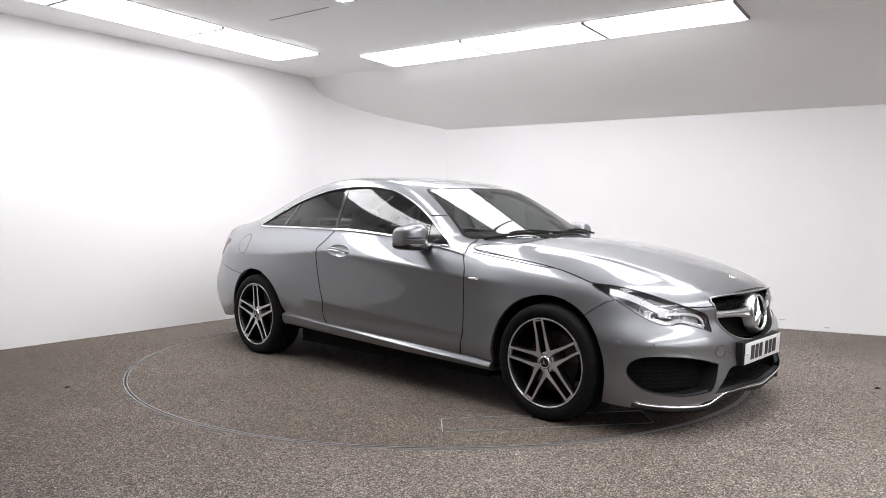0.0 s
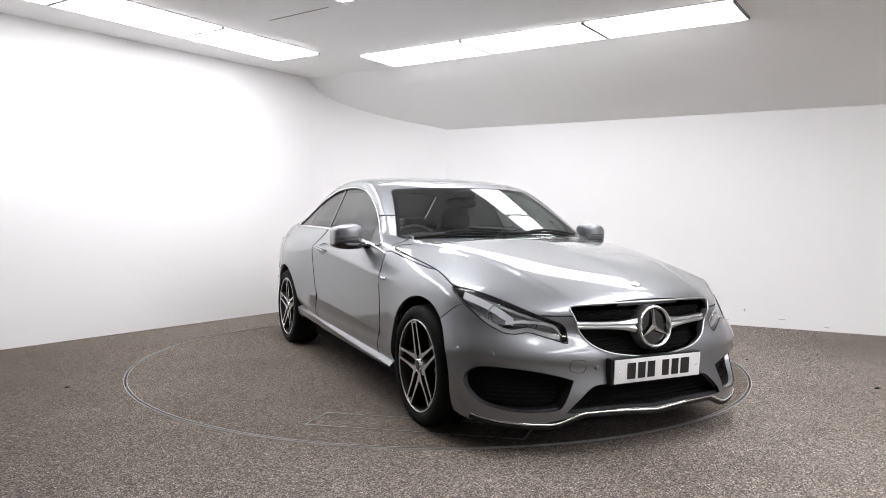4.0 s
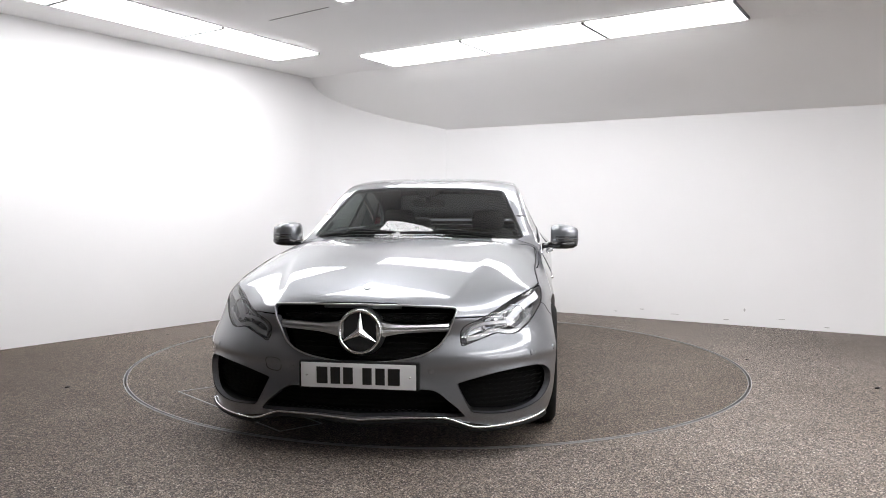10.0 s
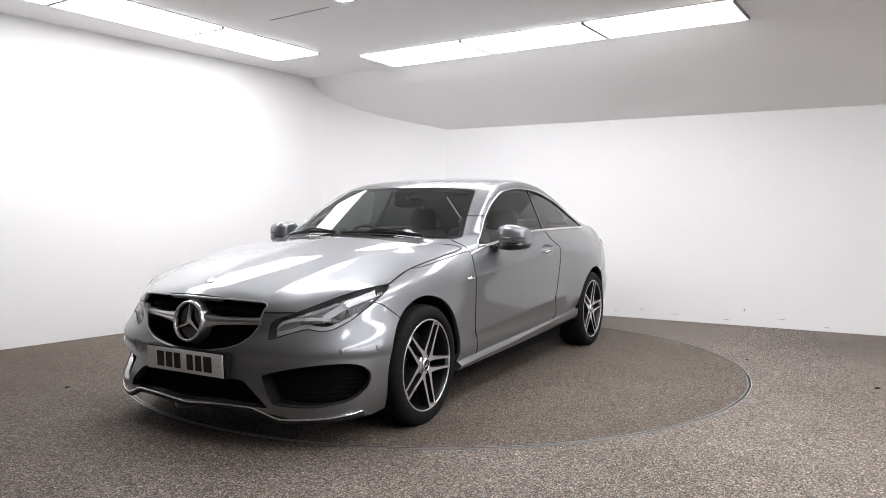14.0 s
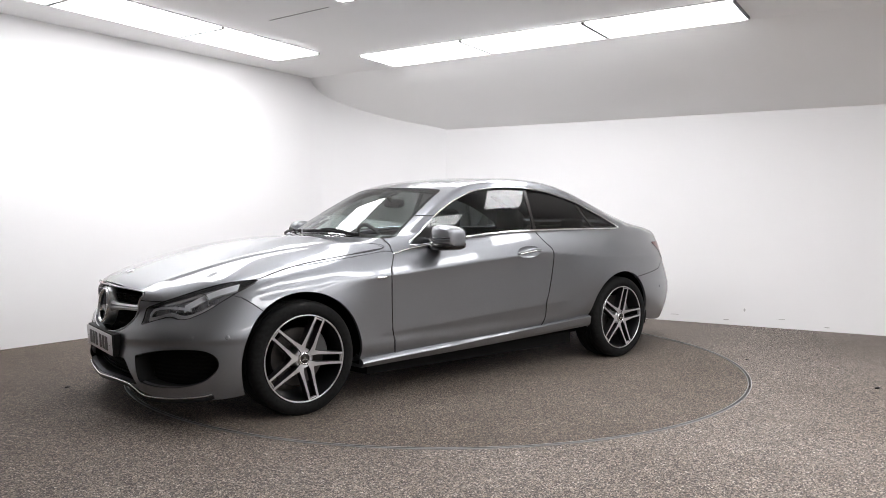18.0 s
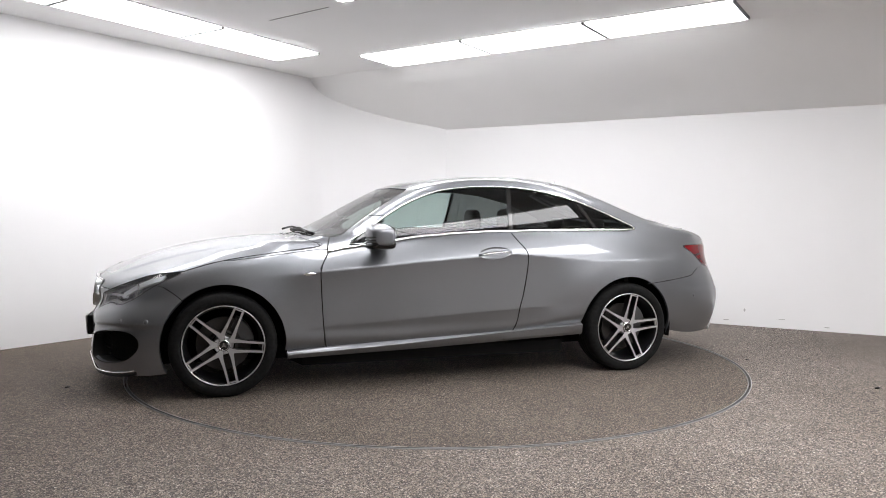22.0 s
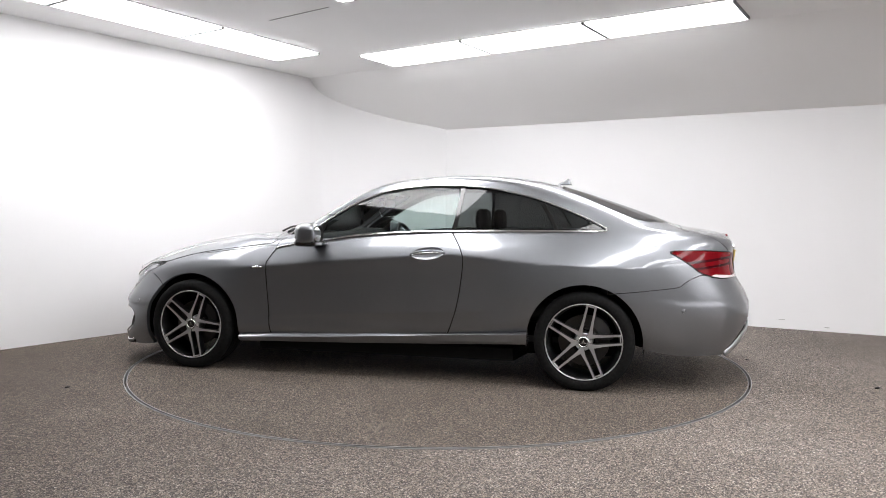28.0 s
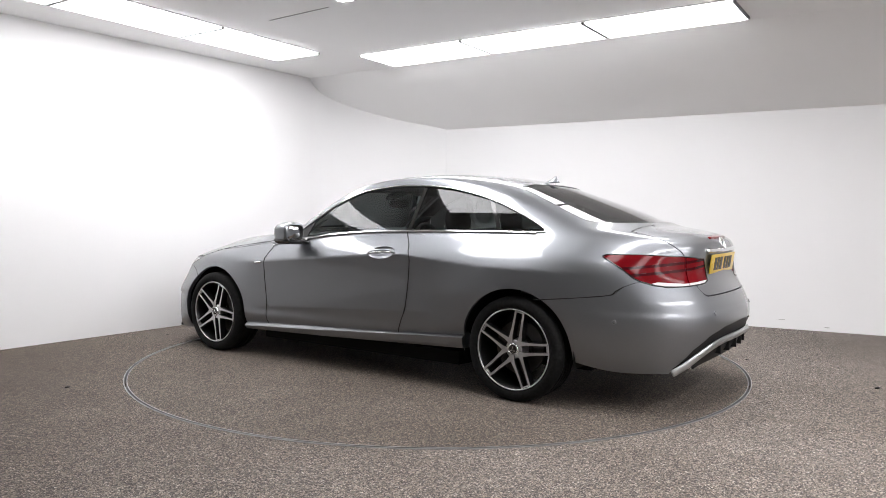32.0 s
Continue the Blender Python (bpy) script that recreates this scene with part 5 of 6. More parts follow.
def headlamp(side):
    sk = PIECES["headlamp"]
    one = sk if side == 1 else sk.flipped()
    lens = skin_part("headlamp", one.moved(-0.002), LAMP_GLASS, car, "clear lens over a bright headlamp", skirt=0)
    lens.visible_shadow = False

    def sub(name, bm, mat, label="", smooth=True):
        if side < 0:
            bmesh.ops.scale(bm, vec=(1, -1, 1), verts=bm.verts[:])
            bmesh.ops.reverse_faces(bm, faces=bm.faces[:])
        ob = part(name, bm, mat, lens, label, smooth)
        ob.location = (0, 0, 0)
        return ob

    # housing behind the lens
    depth = 0.085
    V, F = sk.V, sk.F
    back_v = V - sk.N * depth
    VV = back_v.tolist()
    FF = list(F)
    for i, j in sk.edges():
        q = len(VV)
        VV += [(V[i] - 0.004 * sk.N[i]).tolist(), (V[j] - 0.004 * sk.N[j]).tolist(), back_v[j].tolist(), back_v[i].tolist()]
        FF.append((q, q + 1, q + 2, q + 3))
    VV = [(a, b * side, c) for a, b, c in VV]
    me = bpy.data.meshes.new("lamp_housing")
    me.from_pydata(VV, [], FF)
    hang("lamp_housing", me, LAMP_DARK, lens, "dark headlamp housing").location = (0, 0, 0)

    inset = sk.cut(corner_view(sk, LAMP_F, 1) - 0.018)
    iz = inset.V[:, 2] - np.interp((inset.V[:, 1] - inset.V[:, 0]) * 0.70711, (-2.14, -1.98, -1.80, -1.56), (0.555, 0.592, 0.612, 0.70))
    plate = inset.cut(iz).moved(-0.055)
    hang("reflector_plate", skin_mesh("reflector_plate", plate if side == 1 else plate.flipped(), 0.0), LAMP_BOWL, lens, "bright headlamp reflector").location = (0, 0, 0)

    def bowl(w, z, r, depth_in, mat, name, label):
        p, n = on_corner(w, z, 1, -depth_in)
        d = (n * 0.3 + Vector((0.95, 0.25, 0.0))).normalized()
        bm = bmesh.new()
        lathe(bm, [(r, 0.0), (r * 0.92, -0.012), (r * 0.6, -0.035), (0.001, -0.045)], 28, "z")
        bmesh.ops.transform(bm, matrix=Matrix.Translation(p) @ d.to_track_quat("Z", "Y").to_matrix().to_4x4(), verts=bm.verts[:])
        sub(name, bm, mat, label)
        bm = bmesh.new()
        lathe(bm, [(0.001, 0.004), (r * 0.35, 0.001), (r * 0.55, -0.012), (r * 0.6, -0.03)], 24, "z")
        bmesh.ops.transform(bm, matrix=Matrix.Translation(p) @ d.to_track_quat("Z", "Y").to_matrix().to_4x4(), verts=bm.verts[:])
        sub("projector_lens", bm, LAMP_GREY, "round projector lens")
        bm = bmesh.new()
        lathe(bm, [(r * 0.98, -0.004), (r * 1.0, 0.003), (r * 1.07, 0.003), (r * 1.1, -0.006)], 32, "z")
        bmesh.ops.transform(bm, matrix=Matrix.Translation(p) @ d.to_track_quat("Z", "Y").to_matrix().to_4x4(), verts=bm.verts[:])
        sub("lamp_ring", bm, CHROME, "bright ring round the lamp")

    bowl(-1.825, 0.640, 0.052, 0.030, LAMP_BOWL, "main_reflector", "bright main reflector")
    bowl(-1.985, 0.604, 0.030, 0.035, LAMP_BOWL, "inner_reflector", "small bright reflector")

    def blade(pts, width, depth_in, mat, name, label, lean=0.0):
        """A curved strip inside the lamp along (w, z) points."""
        bm = bmesh.new()
        rows = []
        for w, z in smooth_line(pts, 6):
            p, n = on_corner(w, z, 1, -depth_in)
            q, _ = on_corner(w, z - width, 1, -depth_in - lean)
            rows.append([bm.verts.new(v) for v in (p, q, q - n * 0.012, p - n * 0.012)])
        for a, b in zip(rows, rows[1:]):
            for i in range(4):
                j = (i + 1) % 4
                bm.faces.new((a[i], b[i], b[j], a[j]))
        bm.faces.new(rows[0])
        bm.faces.new(list(reversed(rows[-1])))
        bmesh.ops.recalc_face_normals(bm, faces=bm.faces[:])
        sub(name, auto_sharp(bm, 40), mat, label)

    blade([(-2.02, 0.627), (-1.90, 0.664), (-1.80, 0.695), (-1.72, 0.716)], 0.012, 0.012, LAMP_BOWL, "brow_strip", "bright upper lamp strip", 0.006)
    blade([(-2.118, 0.570), (-2.085, 0.600), (-2.02, 0.616), (-1.94, 0.619), (-1.865, 0.612)], 0.014, 0.010, LAMP_WHITE, "daytime_lamp", "white daytime lamp strip")
    blade([(-1.90, 0.628), (-1.83, 0.668), (-1.73, 0.712), (-1.635, 0.742)], 0.034, 0.010, LAMP_WHITE, "daytime_lamp", "white daytime lamp strip")
    blade([(-1.79, 0.640), (-1.72, 0.655), (-1.66, 0.695)], 0.02, 0.03, LAMP_BOWL, "outer_strip", "bright outer lamp strip", 0.01)
    blade([(-2.12, 0.555), (-2.04, 0.572), (-1.97, 0.588), (-1.90, 0.578), (-1.82, 0.598), (-1.74, 0.637)], 0.017, 0.012, LAMP_GREY, "indicator_strip", "ribbed grey indicator strip", 0.004)
    for k in range(6):
        w = -1.72 - 0.012 * k
        blade([(w, 0.675 - 0.004 * k), (w + 0.001, 0.655 - 0.004 * k)], 0.012, 0.028, LAMP_BOWL, "reflector_rib", "bright reflector rib")
    edge = smooth_line(LAMP_F, 3, True)
    pts = [on_corner(w, z, 1, -0.002)[0] for w, z in edge]
    bm = bmesh.new()
    tube(bm, pts, 0.0032, 6, True)
    sub("lamp_seal", bm, BLACK, "black lamp seal")


headlamp(1)
headlamp(-1)


# ---------------------------------------------------------------- tail
def taillamp(side):
    sk = PIECES["taillamp"]
    z, w = sk.V[:, 2], (sk.V[:, 1] + sk.V[:, 0]) * 0.70711
    inner, outer = sk.split(0.515 - sk.V[:, 1], 0.003)
    root = None
    for piece, name in ((outer, "tail_lamp"), (inner, "lid_lamp")):
        if not piece.F:
            continue
        ww = (piece.V[:, 1] + piece.V[:, 0]) * 0.70711
        low = np.interp(ww, (-0.46, -0.25, -0.08, 0.1), (0.740, 0.730, 0.742, 0.70))
        white, red = piece.cut(low - piece.V[:, 2]), piece.cut(piece.V[:, 2] - low)
        fl = (lambda s: s) if side == 1 else (lambda s: s.flipped())
        zz = red.V[:, 2] + 0.06 * (red.V[:, 1] + red.V[:, 0])
        bands = []
        level = [0.0, 0.775, 0.790, 0.815, 0.830, 2.0]
        main = None
        for k, (a, b) in enumerate(zip(level, level[1:])):
            band = red.cut(np.minimum(zz - a, b - zz))
            if not band.F:
                continue
            mat = RED_LENS_DARK if k % 2 else RED_LENS
            label = "deep red lamp band" if k % 2 else "red tail lamp lens"
            if main is None:
                main = skin_part(name, fl(band.moved(0.002)), mat, car, "red tail lamp with a white lower strip", skirt=0.008)
            else:
                o = skin_part("lens_band", fl(band.moved(0.002 if k % 2 == 0 else 0.001)), mat, main, label, skirt=0.004)
                o.location = (0, 0, 0)
        if white.F:
            o = skin_part("reversing_strip", fl(white.moved(0.002)), CLEAR_LENS, main, "white reversing lamp strip", skirt=0.004)
            o.location = (0, 0, 0)
    # black seal round the lamp
    edge = smooth_line(TAIL[:5], 4) + smooth_line(TAIL[5:] + TAIL[:1], 4)
    line = [on_corner(w, z, -1, 0.0)[0] for w, z in edge]
    strip("lamp_seal", sided(line, side), 0.0042, GLOSS_BLACK, "black seal round the tail lamp", 1.0, segs=6)


taillamp(1)
taillamp(-1)


def tail_details():
    P = PIECES
    skin_part("rear_valance", P["valance"].moved(-0.012), BLACK, car, "black diffuser panel of the rear bumper", both=True, skirt=0.02)
    line = smooth_line([(0.0, 0.405), (0.25, 0.402), (0.40, 0.378), (0.50, 0.335), (0.57, 0.280), (0.62, 0.236)], 6)
    pts = [on_rear(-y, z, 0.004) for y, z in reversed(line[1:])] + [on_rear(y, z, 0.004) for y, z in line]
    strip("diffuser_trim", pts, 0.008, SATIN, "wide silver strip across the rear diffuser", 2.6)
    for k in range(5):
        y = -0.28 + 0.14 * k
        x = on_rear(y, 0.33).x
        bm = bmesh.new()
        prism(bm, [(x + 0.12, -0.006), (x - 0.012, -0.006), (x - 0.012, 0.006), (x + 0.12, 0.006)], 0.315, 0.385)
        bmesh.ops.translate(bm, vec=(0, y, 0), verts=bm.verts[:])
        part("diffuser_fin", bm, BLACK, car, "black diffuser fin", smooth=False)
    for s in (1, -1):
        bm = bmesh.new()
        rings = []
        for dx, k in ((0.12, 0.97), (-0.005, 1.0), (-0.01, 0.97), (-0.004, 0.92), (0.10, 0.9)):
            ring = []
            for y, z in smooth_line([(-0.075, -0.022), (-0.055, 0.026), (0.05, 0.03), (0.08, -0.012), (0.05, -0.03)], 5, True):
                ring.append(bm.verts.new((on_rear(0.47, 0.29).x + 0.030 + dx, s * (0.47 + y * k), 0.280 + z * k * 0.85)))
            rings.append(ring)
        for a, b in zip(rings, rings[1:]):
            for i in range(len(a)):
                j = (i + 1) % len(a)
                bm.faces.new((a[i], a[j], b[j], b[i]))
        bm.faces.new(rings[-1])
        bmesh.ops.recalc_face_normals(bm, faces=bm.faces[:])
        part("exhaust_tip", auto_sharp(bm, 40), CHROME, car, "chrome trapezoid exhaust tip")
    # high brake lamp, bar above the plate, emblem
    pts = [on_rear(y, 0.974, 0.002) for y in np.linspace(-0.17, 0.17, 18)]
    strip("high_brake_lamp", pts, 0.008, RED_LENS, "thin red high brake lamp", 1.0)
    pts = [on_rear(y, 0.903, 0.004) for y in np.linspace(-0.30, 0.30, 24)]
    strip("lid_trim", pts, 0.010, CHROME, "chrome bar above the rear plate", 1.3)
    p, n = lift(0.0, 0.94, SY, SZ, SX < -0.6)
    bm = bmesh.new()
    lathe(bm, [(0.030, 0.0), (0.032, 0.006), (0.037, 0.006), (0.039, 0.0)], 32, "z")
    m = Matrix.Translation(p) @ Vector(n).to_track_quat("Z", "Y").to_matrix().to_4x4()
    bmesh.ops.transform(bm, matrix=m, verts=bm.verts[:])
    part("boot_emblem", bm, CHROME, car, "round chrome emblem on the boot lid")


tail_details()


# ---------------------------------------------------------------- mirrors, handles, small fittings
def rounded(cx, cz, a, b, power=3.2, n=24):
    out = []
    for i in range(n):
        t = 2 * math.pi * i / n
        c, s = math.cos(t), math.sin(t)
        out.append((cx + a * math.copysign(abs(c) ** (2 / power), c), cz + b * math.copysign(abs(s) ** (2 / power), s)))
    return out


def loft(bm, rings):
    vs = [[bm.verts.new(p) for p in r] for r in rings]
    n = len(vs[0])
    for a, b in zip(vs, vs[1:]):
        for i in range(n):
            j = (i + 1) % n
            bm.faces.new((a[i], a[j], b[j], b[i]))
    bm.faces.new(list(reversed(vs[0])))
    bm.faces.new(vs[-1])
    bmesh.ops.recalc_face_normals(bm, faces=bm.faces[:])
    return bm


def door_mirror(side):
    # painted cap, thicker in the middle, leaning back
    bm = bmesh.new()
    rings = []
    for y, cx, a, cz, b in ((0.866, 1.808, 0.050, 0.974, 0.050), (0.874, 1.816, 0.070, 0.977, 0.062), (0.92, 1.826, 0.082, 0.981, 0.067), (0.968, 1.826, 0.082, 0.978, 0.065), (1.012, 1.818, 0.075, 0.972, 0.060), (1.036, 1.809, 0.066, 0.967, 0.054), (1.044, 1.801, 0.052, 0.963, 0.046), (1.046, 1.795, 0.03, 0.962, 0.03)):
        rings.append([(x, side * y, z) for x, z in rounded(cx, cz, a, b, 3.4, 32)])
    loft(bm, rings)
    cap = part("door_mirror", auto_sharp(bm, 60), PAINT, car, "grey door mirror on a black foot")

    def sub(name, b, mat, label):
        part(name, b, mat, cap, label).location = (0, 0, 0)

    bm = bmesh.new()
    rings = [[(x, side * y, z) for x, z in rounded(cx, cz, a, b, 4.0)] for y, cx, a, cz, b in ((0.850, 1.812, 0.06, 0.911, 0.018), (0.90, 1.826, 0.082, 0.910, 0.025), (0.968, 1.826, 0.084, 0.911, 0.026), (1.012, 1.816, 0.078, 0.914, 0.024), (1.040, 1.806, 0.064, 0.920, 0.016))]
    sub("lower_shell", loft(bm, rings), GLOSS_BLACK, "black lower mirror shell")
    bm = bmesh.new()
    rings = [[(1.80 + x, side * y, z) for x, z in rounded(0, z0, a, b, 2.5, 14)] for y, z0, a, b in ((0.80, 0.900, 0.06, 0.020), (0.85, 0.907, 0.055, 0.019), (0.90, 0.914, 0.06, 0.018))]
    sub("mirror_foot", loft(bm, rings), GLOSS_BLACK, "black mirror foot")
    bm = bmesh.new()
    sec = [(1.7445, side * y, z) for y, z in rounded(0.954, 0.972, 0.070, 0.050, 3.5)]
    vs = [bm.verts.new(p) for p in sec]
    bm.faces.new(vs)
    back_v = [bm.verts.new((p[0] + 0.012, p[1], p[2])) for p in sec]
    for i in range(len(vs)):
        j = (i + 1) % len(vs)
        bm.faces.new((vs[i], vs[j], back_v[j], back_v[i]))
    bmesh.ops.recalc_face_normals(bm, faces=bm.faces[:])
    sub("mirror_glass", bm, MIRROR, "mirror glass")
    bm = bmesh.new()
    tube(bm, [(1.747, side * y, z) for y, z in rounded(0.954, 0.972, 0.073, 0.053, 3.5)], 0.004, 6, True, up=(1, 0, 0))
    sub("glass_frame", bm, BLACK, "black mirror frame")
    for z in (0.965, 0.948):
        bm = bmesh.new()
        pts = []
        for y in np.linspace(0.90, 1.038, 12):
            cx = np.interp(y, (0.874, 0.92, 0.968, 1.012, 1.036, 1.044), (1.816, 1.826, 1.826, 1.818, 1.809, 1.801))
            a = np.interp(y, (0.874, 0.92, 0.968, 1.012, 1.036, 1.044), (0.070, 0.082, 0.082, 0.075, 0.066, 0.052))
            pts.append((cx + a * 0.992, side * y, z))
        tube(bm, pts, 0.0035, 6)
        sub("indicator_slot", bm, GLOSS_BLACK, "dark slot of the mirror indicator")


door_mirror(1)
door_mirror(-1)


def door_handle(side):
    zc = lambda x: np.interp(x, (0.90, 1.13), (0.856, 0.838))
    rings = []
    for x in np.linspace(0.900, 1.135, 15):
        t = (x - 1.0175) / 0.1175
        out = 0.034 * max(0.0, 1 - abs(t) ** 3.2) + 0.002
        p = on_side(x, zc(x), out)
        h = 0.0135 * (1 - 0.35 * abs(t) ** 2)
        rings.append([(x, side * (p.y + dy * 0.8), p.z + dz) for dy, dz in rounded(0, 0, 0.008, h, 2.4, 12)])
    bm = bmesh.new()
    loft(bm, rings)
    bar = part("door_handle", bm, PAINT, car, "grey door handle with a chrome insert")
    bm = bmesh.new()
    pts = []
    for x in np.linspace(0.915, 1.12, 12):
        t = (x - 1.0175) / 0.1175
        p = on_side(x, zc(x), 0.034 * max(0.0, 1 - abs(t) ** 3.2) + 0.007)
        pts.append((x, side * p.y, p.z - 0.008))
    tube(bm, pts, 0.0045, 8)
    part("chrome_insert", bm, CHROME, bar, "chrome handle insert").location = (0, 0, 0)
    # pressed dish behind the bar
    bm = bmesh.new()
    rows = []
    for k, depth in ((1.01, 0.0005), (0.94, -0.006), (0.8, -0.014), (0.55, -0.020), (0.25, -0.022)):
        ring = []
        for x, z in DISH:
            x, z = 1.015 + (x - 1.015) * k, 0.850 + (z - 0.850) * k
            p = on_side(x, z, depth)
            ring.append(bm.verts.new((x, side * p.y, z)))
        rows.append(ring)
    for a, b in zip(rows, rows[1:]):
        for i in range(len(a)):
            j = (i + 1) % len(a)
            bm.faces.new((a[i], a[j], b[j], b[i]))
    bm.faces.new(rows[-1])
    bmesh.ops.recalc_face_normals(bm, faces=bm.faces[:])
    if sum(f.normal.y * side for f in bm.faces) < 0:
        bmesh.ops.reverse_faces(bm, faces=bm.faces[:])
    part("handle_dish", bm, PAINT, bar, "pressed finger dish behind the handle").location = (0, 0, 0)


door_handle(1)
door_handle(-1)


def small_fittings():
    for side in (1, -1):
        pts = [on_side(x, z, 0.003) for x, z in ((2.205, 0.737), (2.225, 0.736), (2.245, 0.7345), (2.27, 0.733), (2.285, 0.732))]
        bm = bmesh.new()
        tube(bm, sided(pts, side), [0.004, 0.009, 0.010, 0.009, 0.004], 8)
        part("wing_badge", bm, CHROME, car, "small chrome badge on the front wing")
    # aerial fin
    bm = bmesh.new()
    rings = [[(x + dx, y, 1.335 + z) for x, y in ((0.075 * k, 0.0), (0.03 * k, 0.022 * k), (-0.06 * k, 0.020 * k), (-0.075 * k, 0.0), (-0.06 * k, -0.020 * k), (0.03 * k, -0.022 * k))] for dx, z, k in ((0.195, -0.006, 0.8), (0.190, 0.006, 0.62), (0.175, 0.026, 0.26), (0.165, 0.042, 0.10))]
    loft(bm, rings)
    part("roof_aerial", bm, PAINT, car, "grey shark-fin aerial on the roof")
    # emblem on the bonnet
    p, n = lift(3.425, 0.0, SX, SY, SZ > 0.6)
    bm = bmesh.new()
    lathe(bm, [(0.0005, 0.004), (0.014, 0.0035), (0.018, 0.0045), (0.022, 0.004), (0.024, 0.0)], 28, "z")
    bmesh.ops.transform(bm, matrix=Matrix.Translation(p) @ Vector(n).to_track_quat("Z", "Y").to_matrix().to_4x4(), verts=bm.verts[:])
    part("bonnet_emblem", auto_sharp(bm, 40), CHROME, car, "small round emblem on the bonnet")
    # fuel flap outline, right side only
    ring = [other(on_side(-0.20 + 0.082 * math.cos(t), 0.862 + 0.075 * math.sin(t), -0.0002)) for t in np.linspace(0, 2 * math.pi, 41)[:-1]]
    strip("fuel_flap_seam", ring, 0.0018, GROOVE, "dark seam round the fuel flap", 1.0, True, segs=5)
    # tow eye cover, right front
    tow = [on_front(-y, z, 0.0004) for y, z in smooth_line([(0.385, 0.440), (0.44, 0.446), (0.455, 0.430), (0.448, 0.395), (0.40, 0.385), (0.378, 0.40)], 3, True)]
    strip("tow_cover_seam", tow, 0.0013, GROOVE, "dark seam of the tow eye cover", 1.0, True, segs=5)
    # wipers along the foot of the screen
    for y0, y1, lift_z in ((0.50, -0.07, 0.0), (-0.12, -0.62, 0.0)):
        pts = []
        for t in np.linspace(0, 1, 9):
            y = y0 + (y1 - y0) * t
            x = 2.265 - 0.13 * (abs(y) / 0.6) ** 2 - 0.015 * math.sin(math.pi * t)
            k = np.argmin((SX - x) ** 2 + (SY - abs(y)) ** 2 + np.where(SZ < 0.85, 9, 0))
            pts.append((x, y, SKIN.V[k][2] + 0.014))
        strip("wiper_blade", pts, 0.0085, BLACK, "black wiper blade at the foot of the screen", 1.3, segs=6)
        arm = [(2.33 - 0.16 * (abs(y0) / 0.6) ** 2, y0 * 0.96 + 0.03, pts[0][2] + 0.005), (pts[3][0] + 0.02, pts[3][1], pts[3][2] + 0.018), (pts[5][0], pts[5][1], pts[5][2] + 0.012)]
        strip("wiper_arm", smooth_line(arm, 4), 0.0075, BLACK, "black wiper arm", segs=6)
    # black scuttle panel under the wipers
    bm = bmesh.new()
    rows = []
    for y in np.linspace(-0.69, 0.69, 30):
        x1 = 2.322 - 0.145 * (abs(y) / 0.7) ** 2.2
        k = np.argmin((SX - x1) ** 2 + (SY - abs(y)) ** 2 + np.where(SZ < 0.82, 9, 0))
        z = SKIN.V[k][2]
        rows.append([bm.verts.new(p) for p in ((x1 + 0.03, y, z - 0.03), (x1 - 0.005, y, z - 0.012), (x1 - 0.06, y, z - 0.010), (x1 - 0.12, y, z + 0.0))])
    for a, b in zip(rows, rows[1:]):
        for i in range(3):
            bm.faces.new((a[i], b[i], b[i + 1], a[i + 1]))
    part("scuttle_panel", bm, BLACK, car, "black plastic scuttle below the screen")


small_fittings()


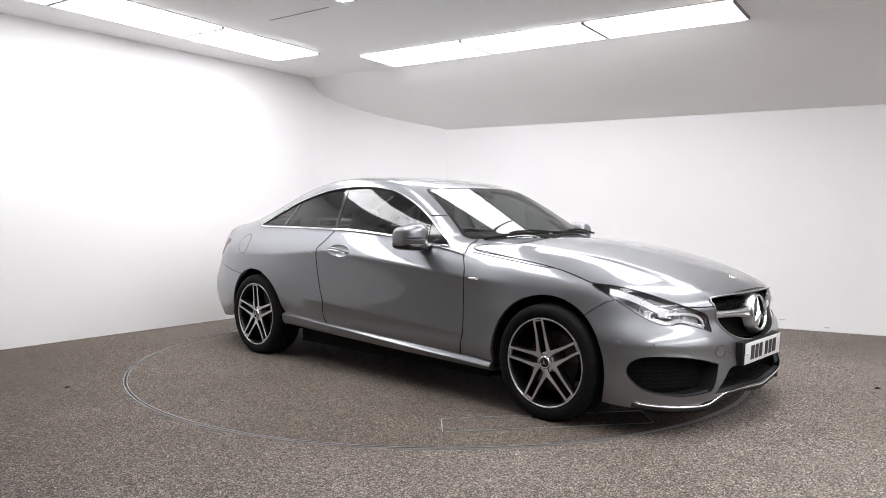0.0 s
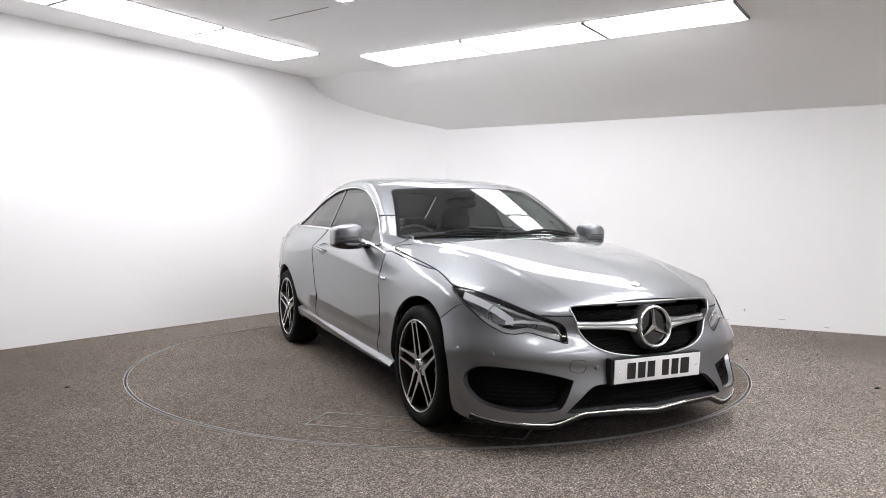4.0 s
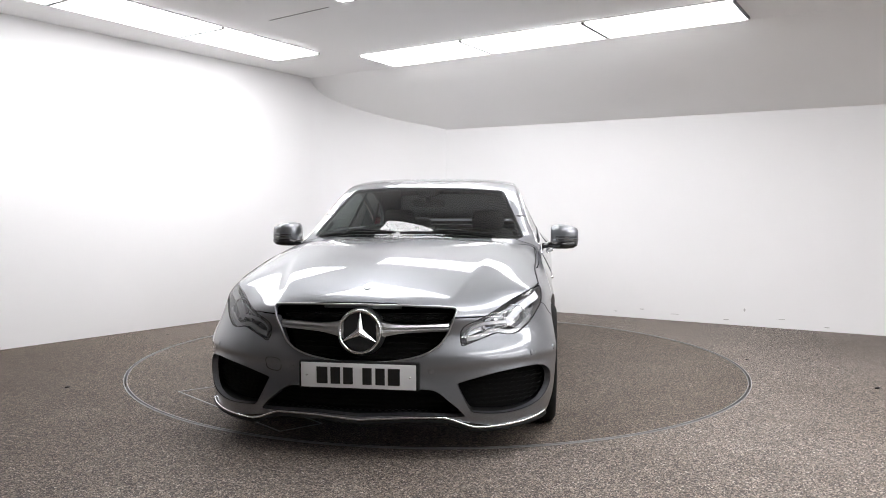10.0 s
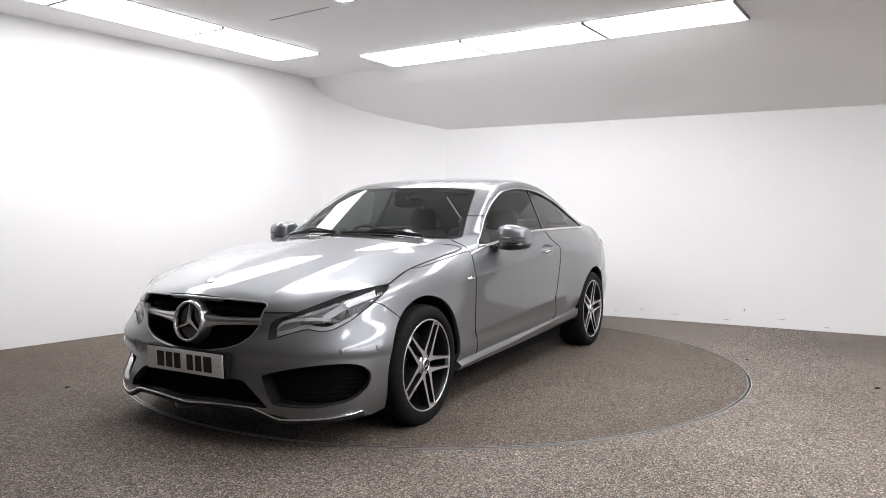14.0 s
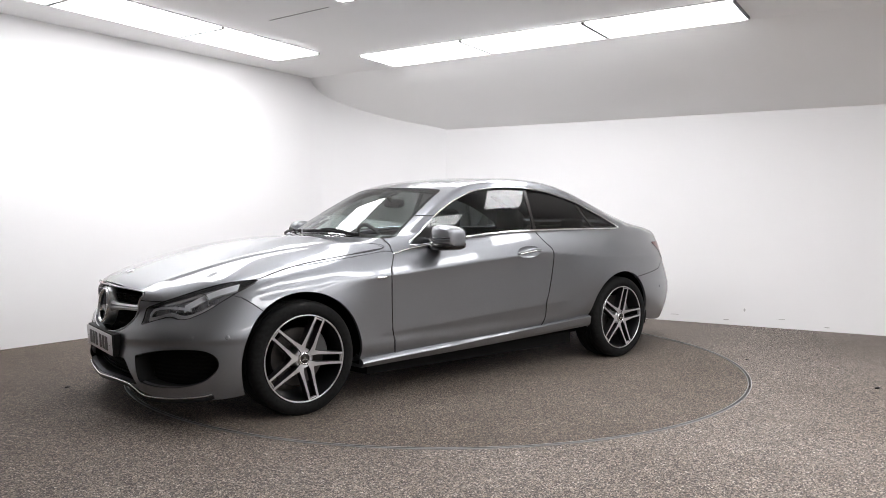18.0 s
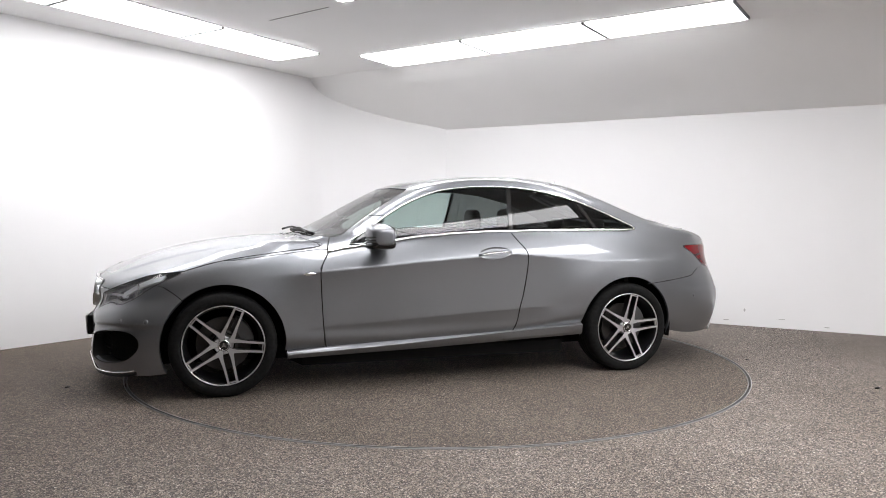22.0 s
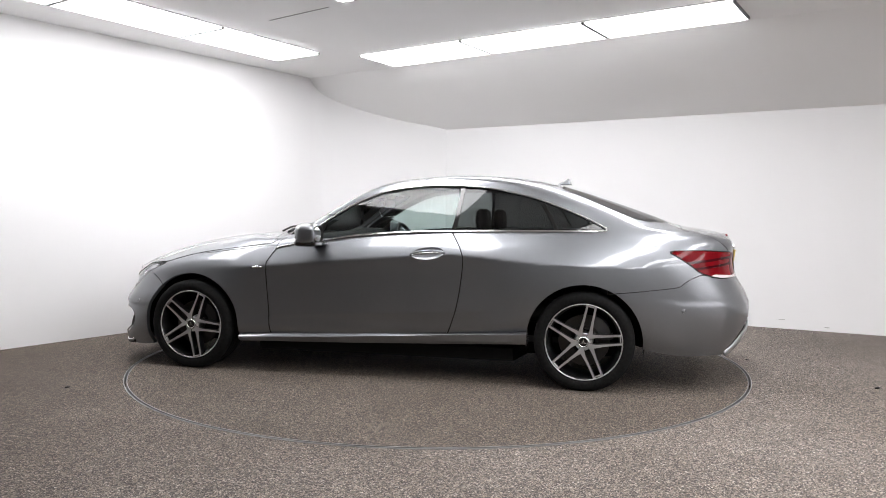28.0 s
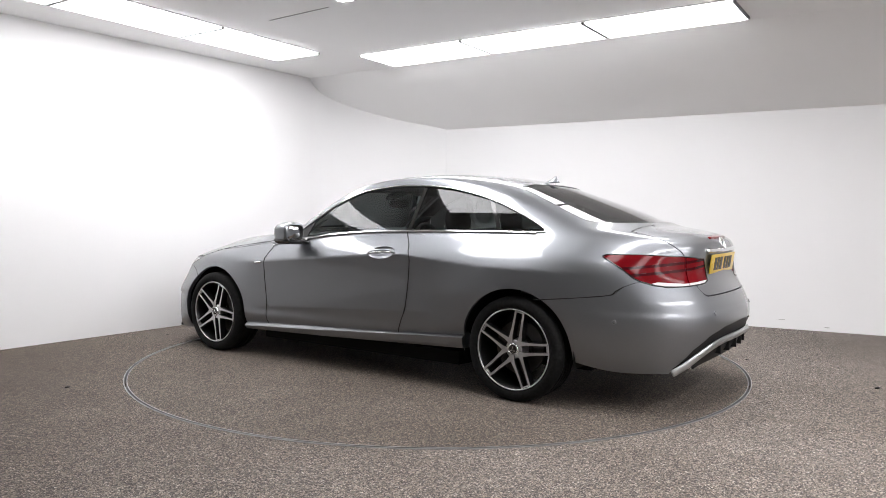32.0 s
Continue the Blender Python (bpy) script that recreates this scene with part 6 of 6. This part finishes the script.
# ---------------------------------------------------------------- cabin
def cabin():
    P = PIECES
    lining = P["shell"].cut(P["shell"].V[:, 2] - 0.93).moved(-0.022)
    skin_part("headlining", lining, ROOFLINING, car, "dark grey roof lining", skirt=0, both=True)
    for side in (1, -1):
        card = P["door"].cut(P["door"].V[:, 2] - 0.3).moved(-0.06)
        skin_part("door_card", card if side == 1 else card.flipped(), CABIN, car, "black inner door panel", skirt=0)
    # floor, firewall, shelf
    bm = bmesh.new()
    add_box(bm, (2.3, 1.40, 0.04), pose(1.05, 0, 0.29))
    add_box(bm, (0.04, 1.40, 0.60), pose(2.16, 0, 0.60))
    add_box(bm, (0.04, 1.30, 0.66), pose(-0.12, 0, 0.62))
    add_box(bm, (0.56, 1.18, 0.03), pose(-0.36, 0, 0.995))
    part("cabin_floor", bm, CABIN, car, "black cabin floor and bulkheads", smooth=False)
    # dashboard
    prof = [(2.19, 0.925), (2.08, 0.955), (1.92, 0.968), (1.80, 0.962), (1.735, 0.935), (1.715, 0.88), (1.735, 0.78), (1.80, 0.62), (1.95, 0.55)]
    bm = bmesh.new()
    rows = []
    for y in np.linspace(-0.70, 0.70, 25):
        hood = 0.028 * math.exp(-((y + 0.37) / 0.17) ** 4)
        dip = -0.02 * (abs(y) / 0.7) ** 4
        rows.append([bm.verts.new((x - 0.05 * (1 - (abs(y) / 0.7) ** 2) * (x < 1.9), y, z + (hood if 1.7 < x < 1.93 and z > 0.9 else 0) + dip)) for x, z in prof])
    for a, b in zip(rows, rows[1:]):
        for i in range(len(prof) - 1):
            bm.faces.new((a[i], b[i], b[i + 1], a[i + 1]))
    part("dashboard", bm, CABIN, car, "black dashboard with a hooded cluster")
    # steering wheel on the right
    bm = bmesh.new()
    rim_pts = [(0, 0.185 * math.cos(t), 0.185 * math.sin(t)) for t in np.linspace(0, 2 * math.pi, 41)[:-1]]
    tube(bm, rim_pts, 0.0155, 10, True, up=(1, 0, 0))
    for t in (0, 180, 270):
        c, s = math.cos(radians(t)), math.sin(radians(t))
        tube(bm, [(-0.01, 0.05 * c, 0.05 * s), (0, 0.18 * c, 0.18 * s)], 0.014, 8, flat=1.0, up=(1, 0, 0))
    lathe(bm, [(0.0005, -0.03), (0.05, -0.028), (0.065, -0.01), (0.06, 0.04)], 24, "x")
    bmesh.ops.transform(bm, matrix=pose(1.50, -0.37, 0.855, 0, 24, 0), verts=bm.verts[:])
    part("steering_wheel", bm, LEATHER, car, "black leather steering wheel")
    # seats
    def cushion(name, rings, label):
        bm = bmesh.new()
        loft(bm, rings)
        return part(name, bm, LEATHER, car, label)

    for s in (1, -1):
        yc = 0.37 * s
        cushion("seat_cushion", [[(x, yc + a, z) for a, z in rounded(0, zc, w, h, 3)] for x, zc, w, h in ((0.86, 0.46, 0.20, 0.07), (0.95, 0.45, 0.25, 0.10), (1.2, 0.46, 0.26, 0.10), (1.38, 0.48, 0.25, 0.08), (1.42, 0.47, 0.22, 0.05))], "black leather front seat cushion")
        rings = []
        for z, xc, w, d in ((0.45, 0.90, 0.22, 0.06), (0.55, 0.88, 0.255, 0.085), (0.75, 0.80, 0.26, 0.08), (0.90, 0.735, 0.235, 0.065), (0.975, 0.70, 0.18, 0.05), (1.0, 0.695, 0.12, 0.03)):
            rings.append([(xc + b, yc + a, z) for a, b in rounded(0, 0, w, d, 2.8)])
        cushion("seat_back", rings, "black leather front seat back")
        rings = []
        for z, xc, w, d in ((0.985, 0.725, 0.09, 0.02), (1.0, 0.73, 0.125, 0.042), (1.07, 0.735, 0.135, 0.05), (1.13, 0.735, 0.12, 0.042), (1.15, 0.735, 0.08, 0.02)):
            rings.append([(xc + b, yc + a, z) for a, b in rounded(0, 0, w, d, 2.6)])
        cushion("headrest", rings, "black leather headrest")
        rings = []
        for z, xc, w, d in ((0.42, 0.10, 0.24, 0.07), (0.6, 0.07, 0.27, 0.09), (0.85, -0.01, 0.26, 0.08), (0.97, -0.05, 0.2, 0.05), (0.99, -0.05, 0.12, 0.03)):
            rings.append([(xc + b, 0.33 * s + a, z) for a, b in rounded(0, 0, w, d, 2.8)])
        cushion("rear_seat_back", rings, "black leather rear seat back")
        rings = []
        for z, xc, w, d in ((0.98, -0.04, 0.09, 0.02), (1.0, -0.04, 0.11, 0.04), (1.06, -0.03, 0.11, 0.04), (1.08, -0.03, 0.07, 0.02)):
            rings.append([(xc + b, 0.33 * s + a, z) for a, b in rounded(0, 0, w, d, 2.6)])
        cushion("rear_headrest", rings, "black leather rear headrest")
        cushion("rear_seat_cushion", [[(x, 0.33 * s + a, z) for a, z in rounded(0, zc, w, h, 3)] for x, zc, w, h in ((0.10, 0.44, 0.22, 0.06), (0.2, 0.45, 0.27, 0.09), (0.5, 0.46, 0.27, 0.09), (0.56, 0.45, 0.22, 0.06))], "black leather rear seat cushion")
    # inside mirror and its foot
    bm = bmesh.new()
    loft(bm, [[(1.555 + d, a, 1.19 + b) for a, b in rounded(0, 0, w, h, 3.0)] for d, w, h in ((-0.012, 0.112, 0.028), (-0.006, 0.122, 0.036), (0.012, 0.118, 0.034), (0.026, 0.09, 0.022))])
    inner = part("inside_mirror", bm, BLACK, car, "black inside mirror below the roof")
    bm = bmesh.new()
    tube(bm, [(1.575, 0, 1.205), (1.61, 0, 1.235), (1.63, 0, 1.252)], 0.016, 8)
    part("mirror_stem", bm, BLACK, inner, "black mirror stem").location = (0, 0, 0)
    bm = bmesh.new()
    loft(bm, [[(x, a, z + b) for a, b in rounded(0, 0, w, h, 3.0, 16)] for x, z, w, h in ((1.52, 1.285, 0.08, 0.012), (1.60, 1.258, 0.09, 0.02), (1.66, 1.235, 0.05, 0.012))])
    part("sensor_pod", bm, BLACK, car, "black sensor pod behind the screen")


cabin()


# ---------------------------------------------------------------- what turns
TURN = ((0, -42.66), (4, -63.98), (8, -86.40), (12, -108.61), (16, -130.39), (20, -151.95), (24, -172.65), (28, -193.59), (32, -215.11))


def motions():
    rows = [(t, pose(AXIS[0], AXIS[1], 0, 0, 0, a)) for t, a in TURN]
    walk(turntable, rows)
    walk(car, rows)


motions()
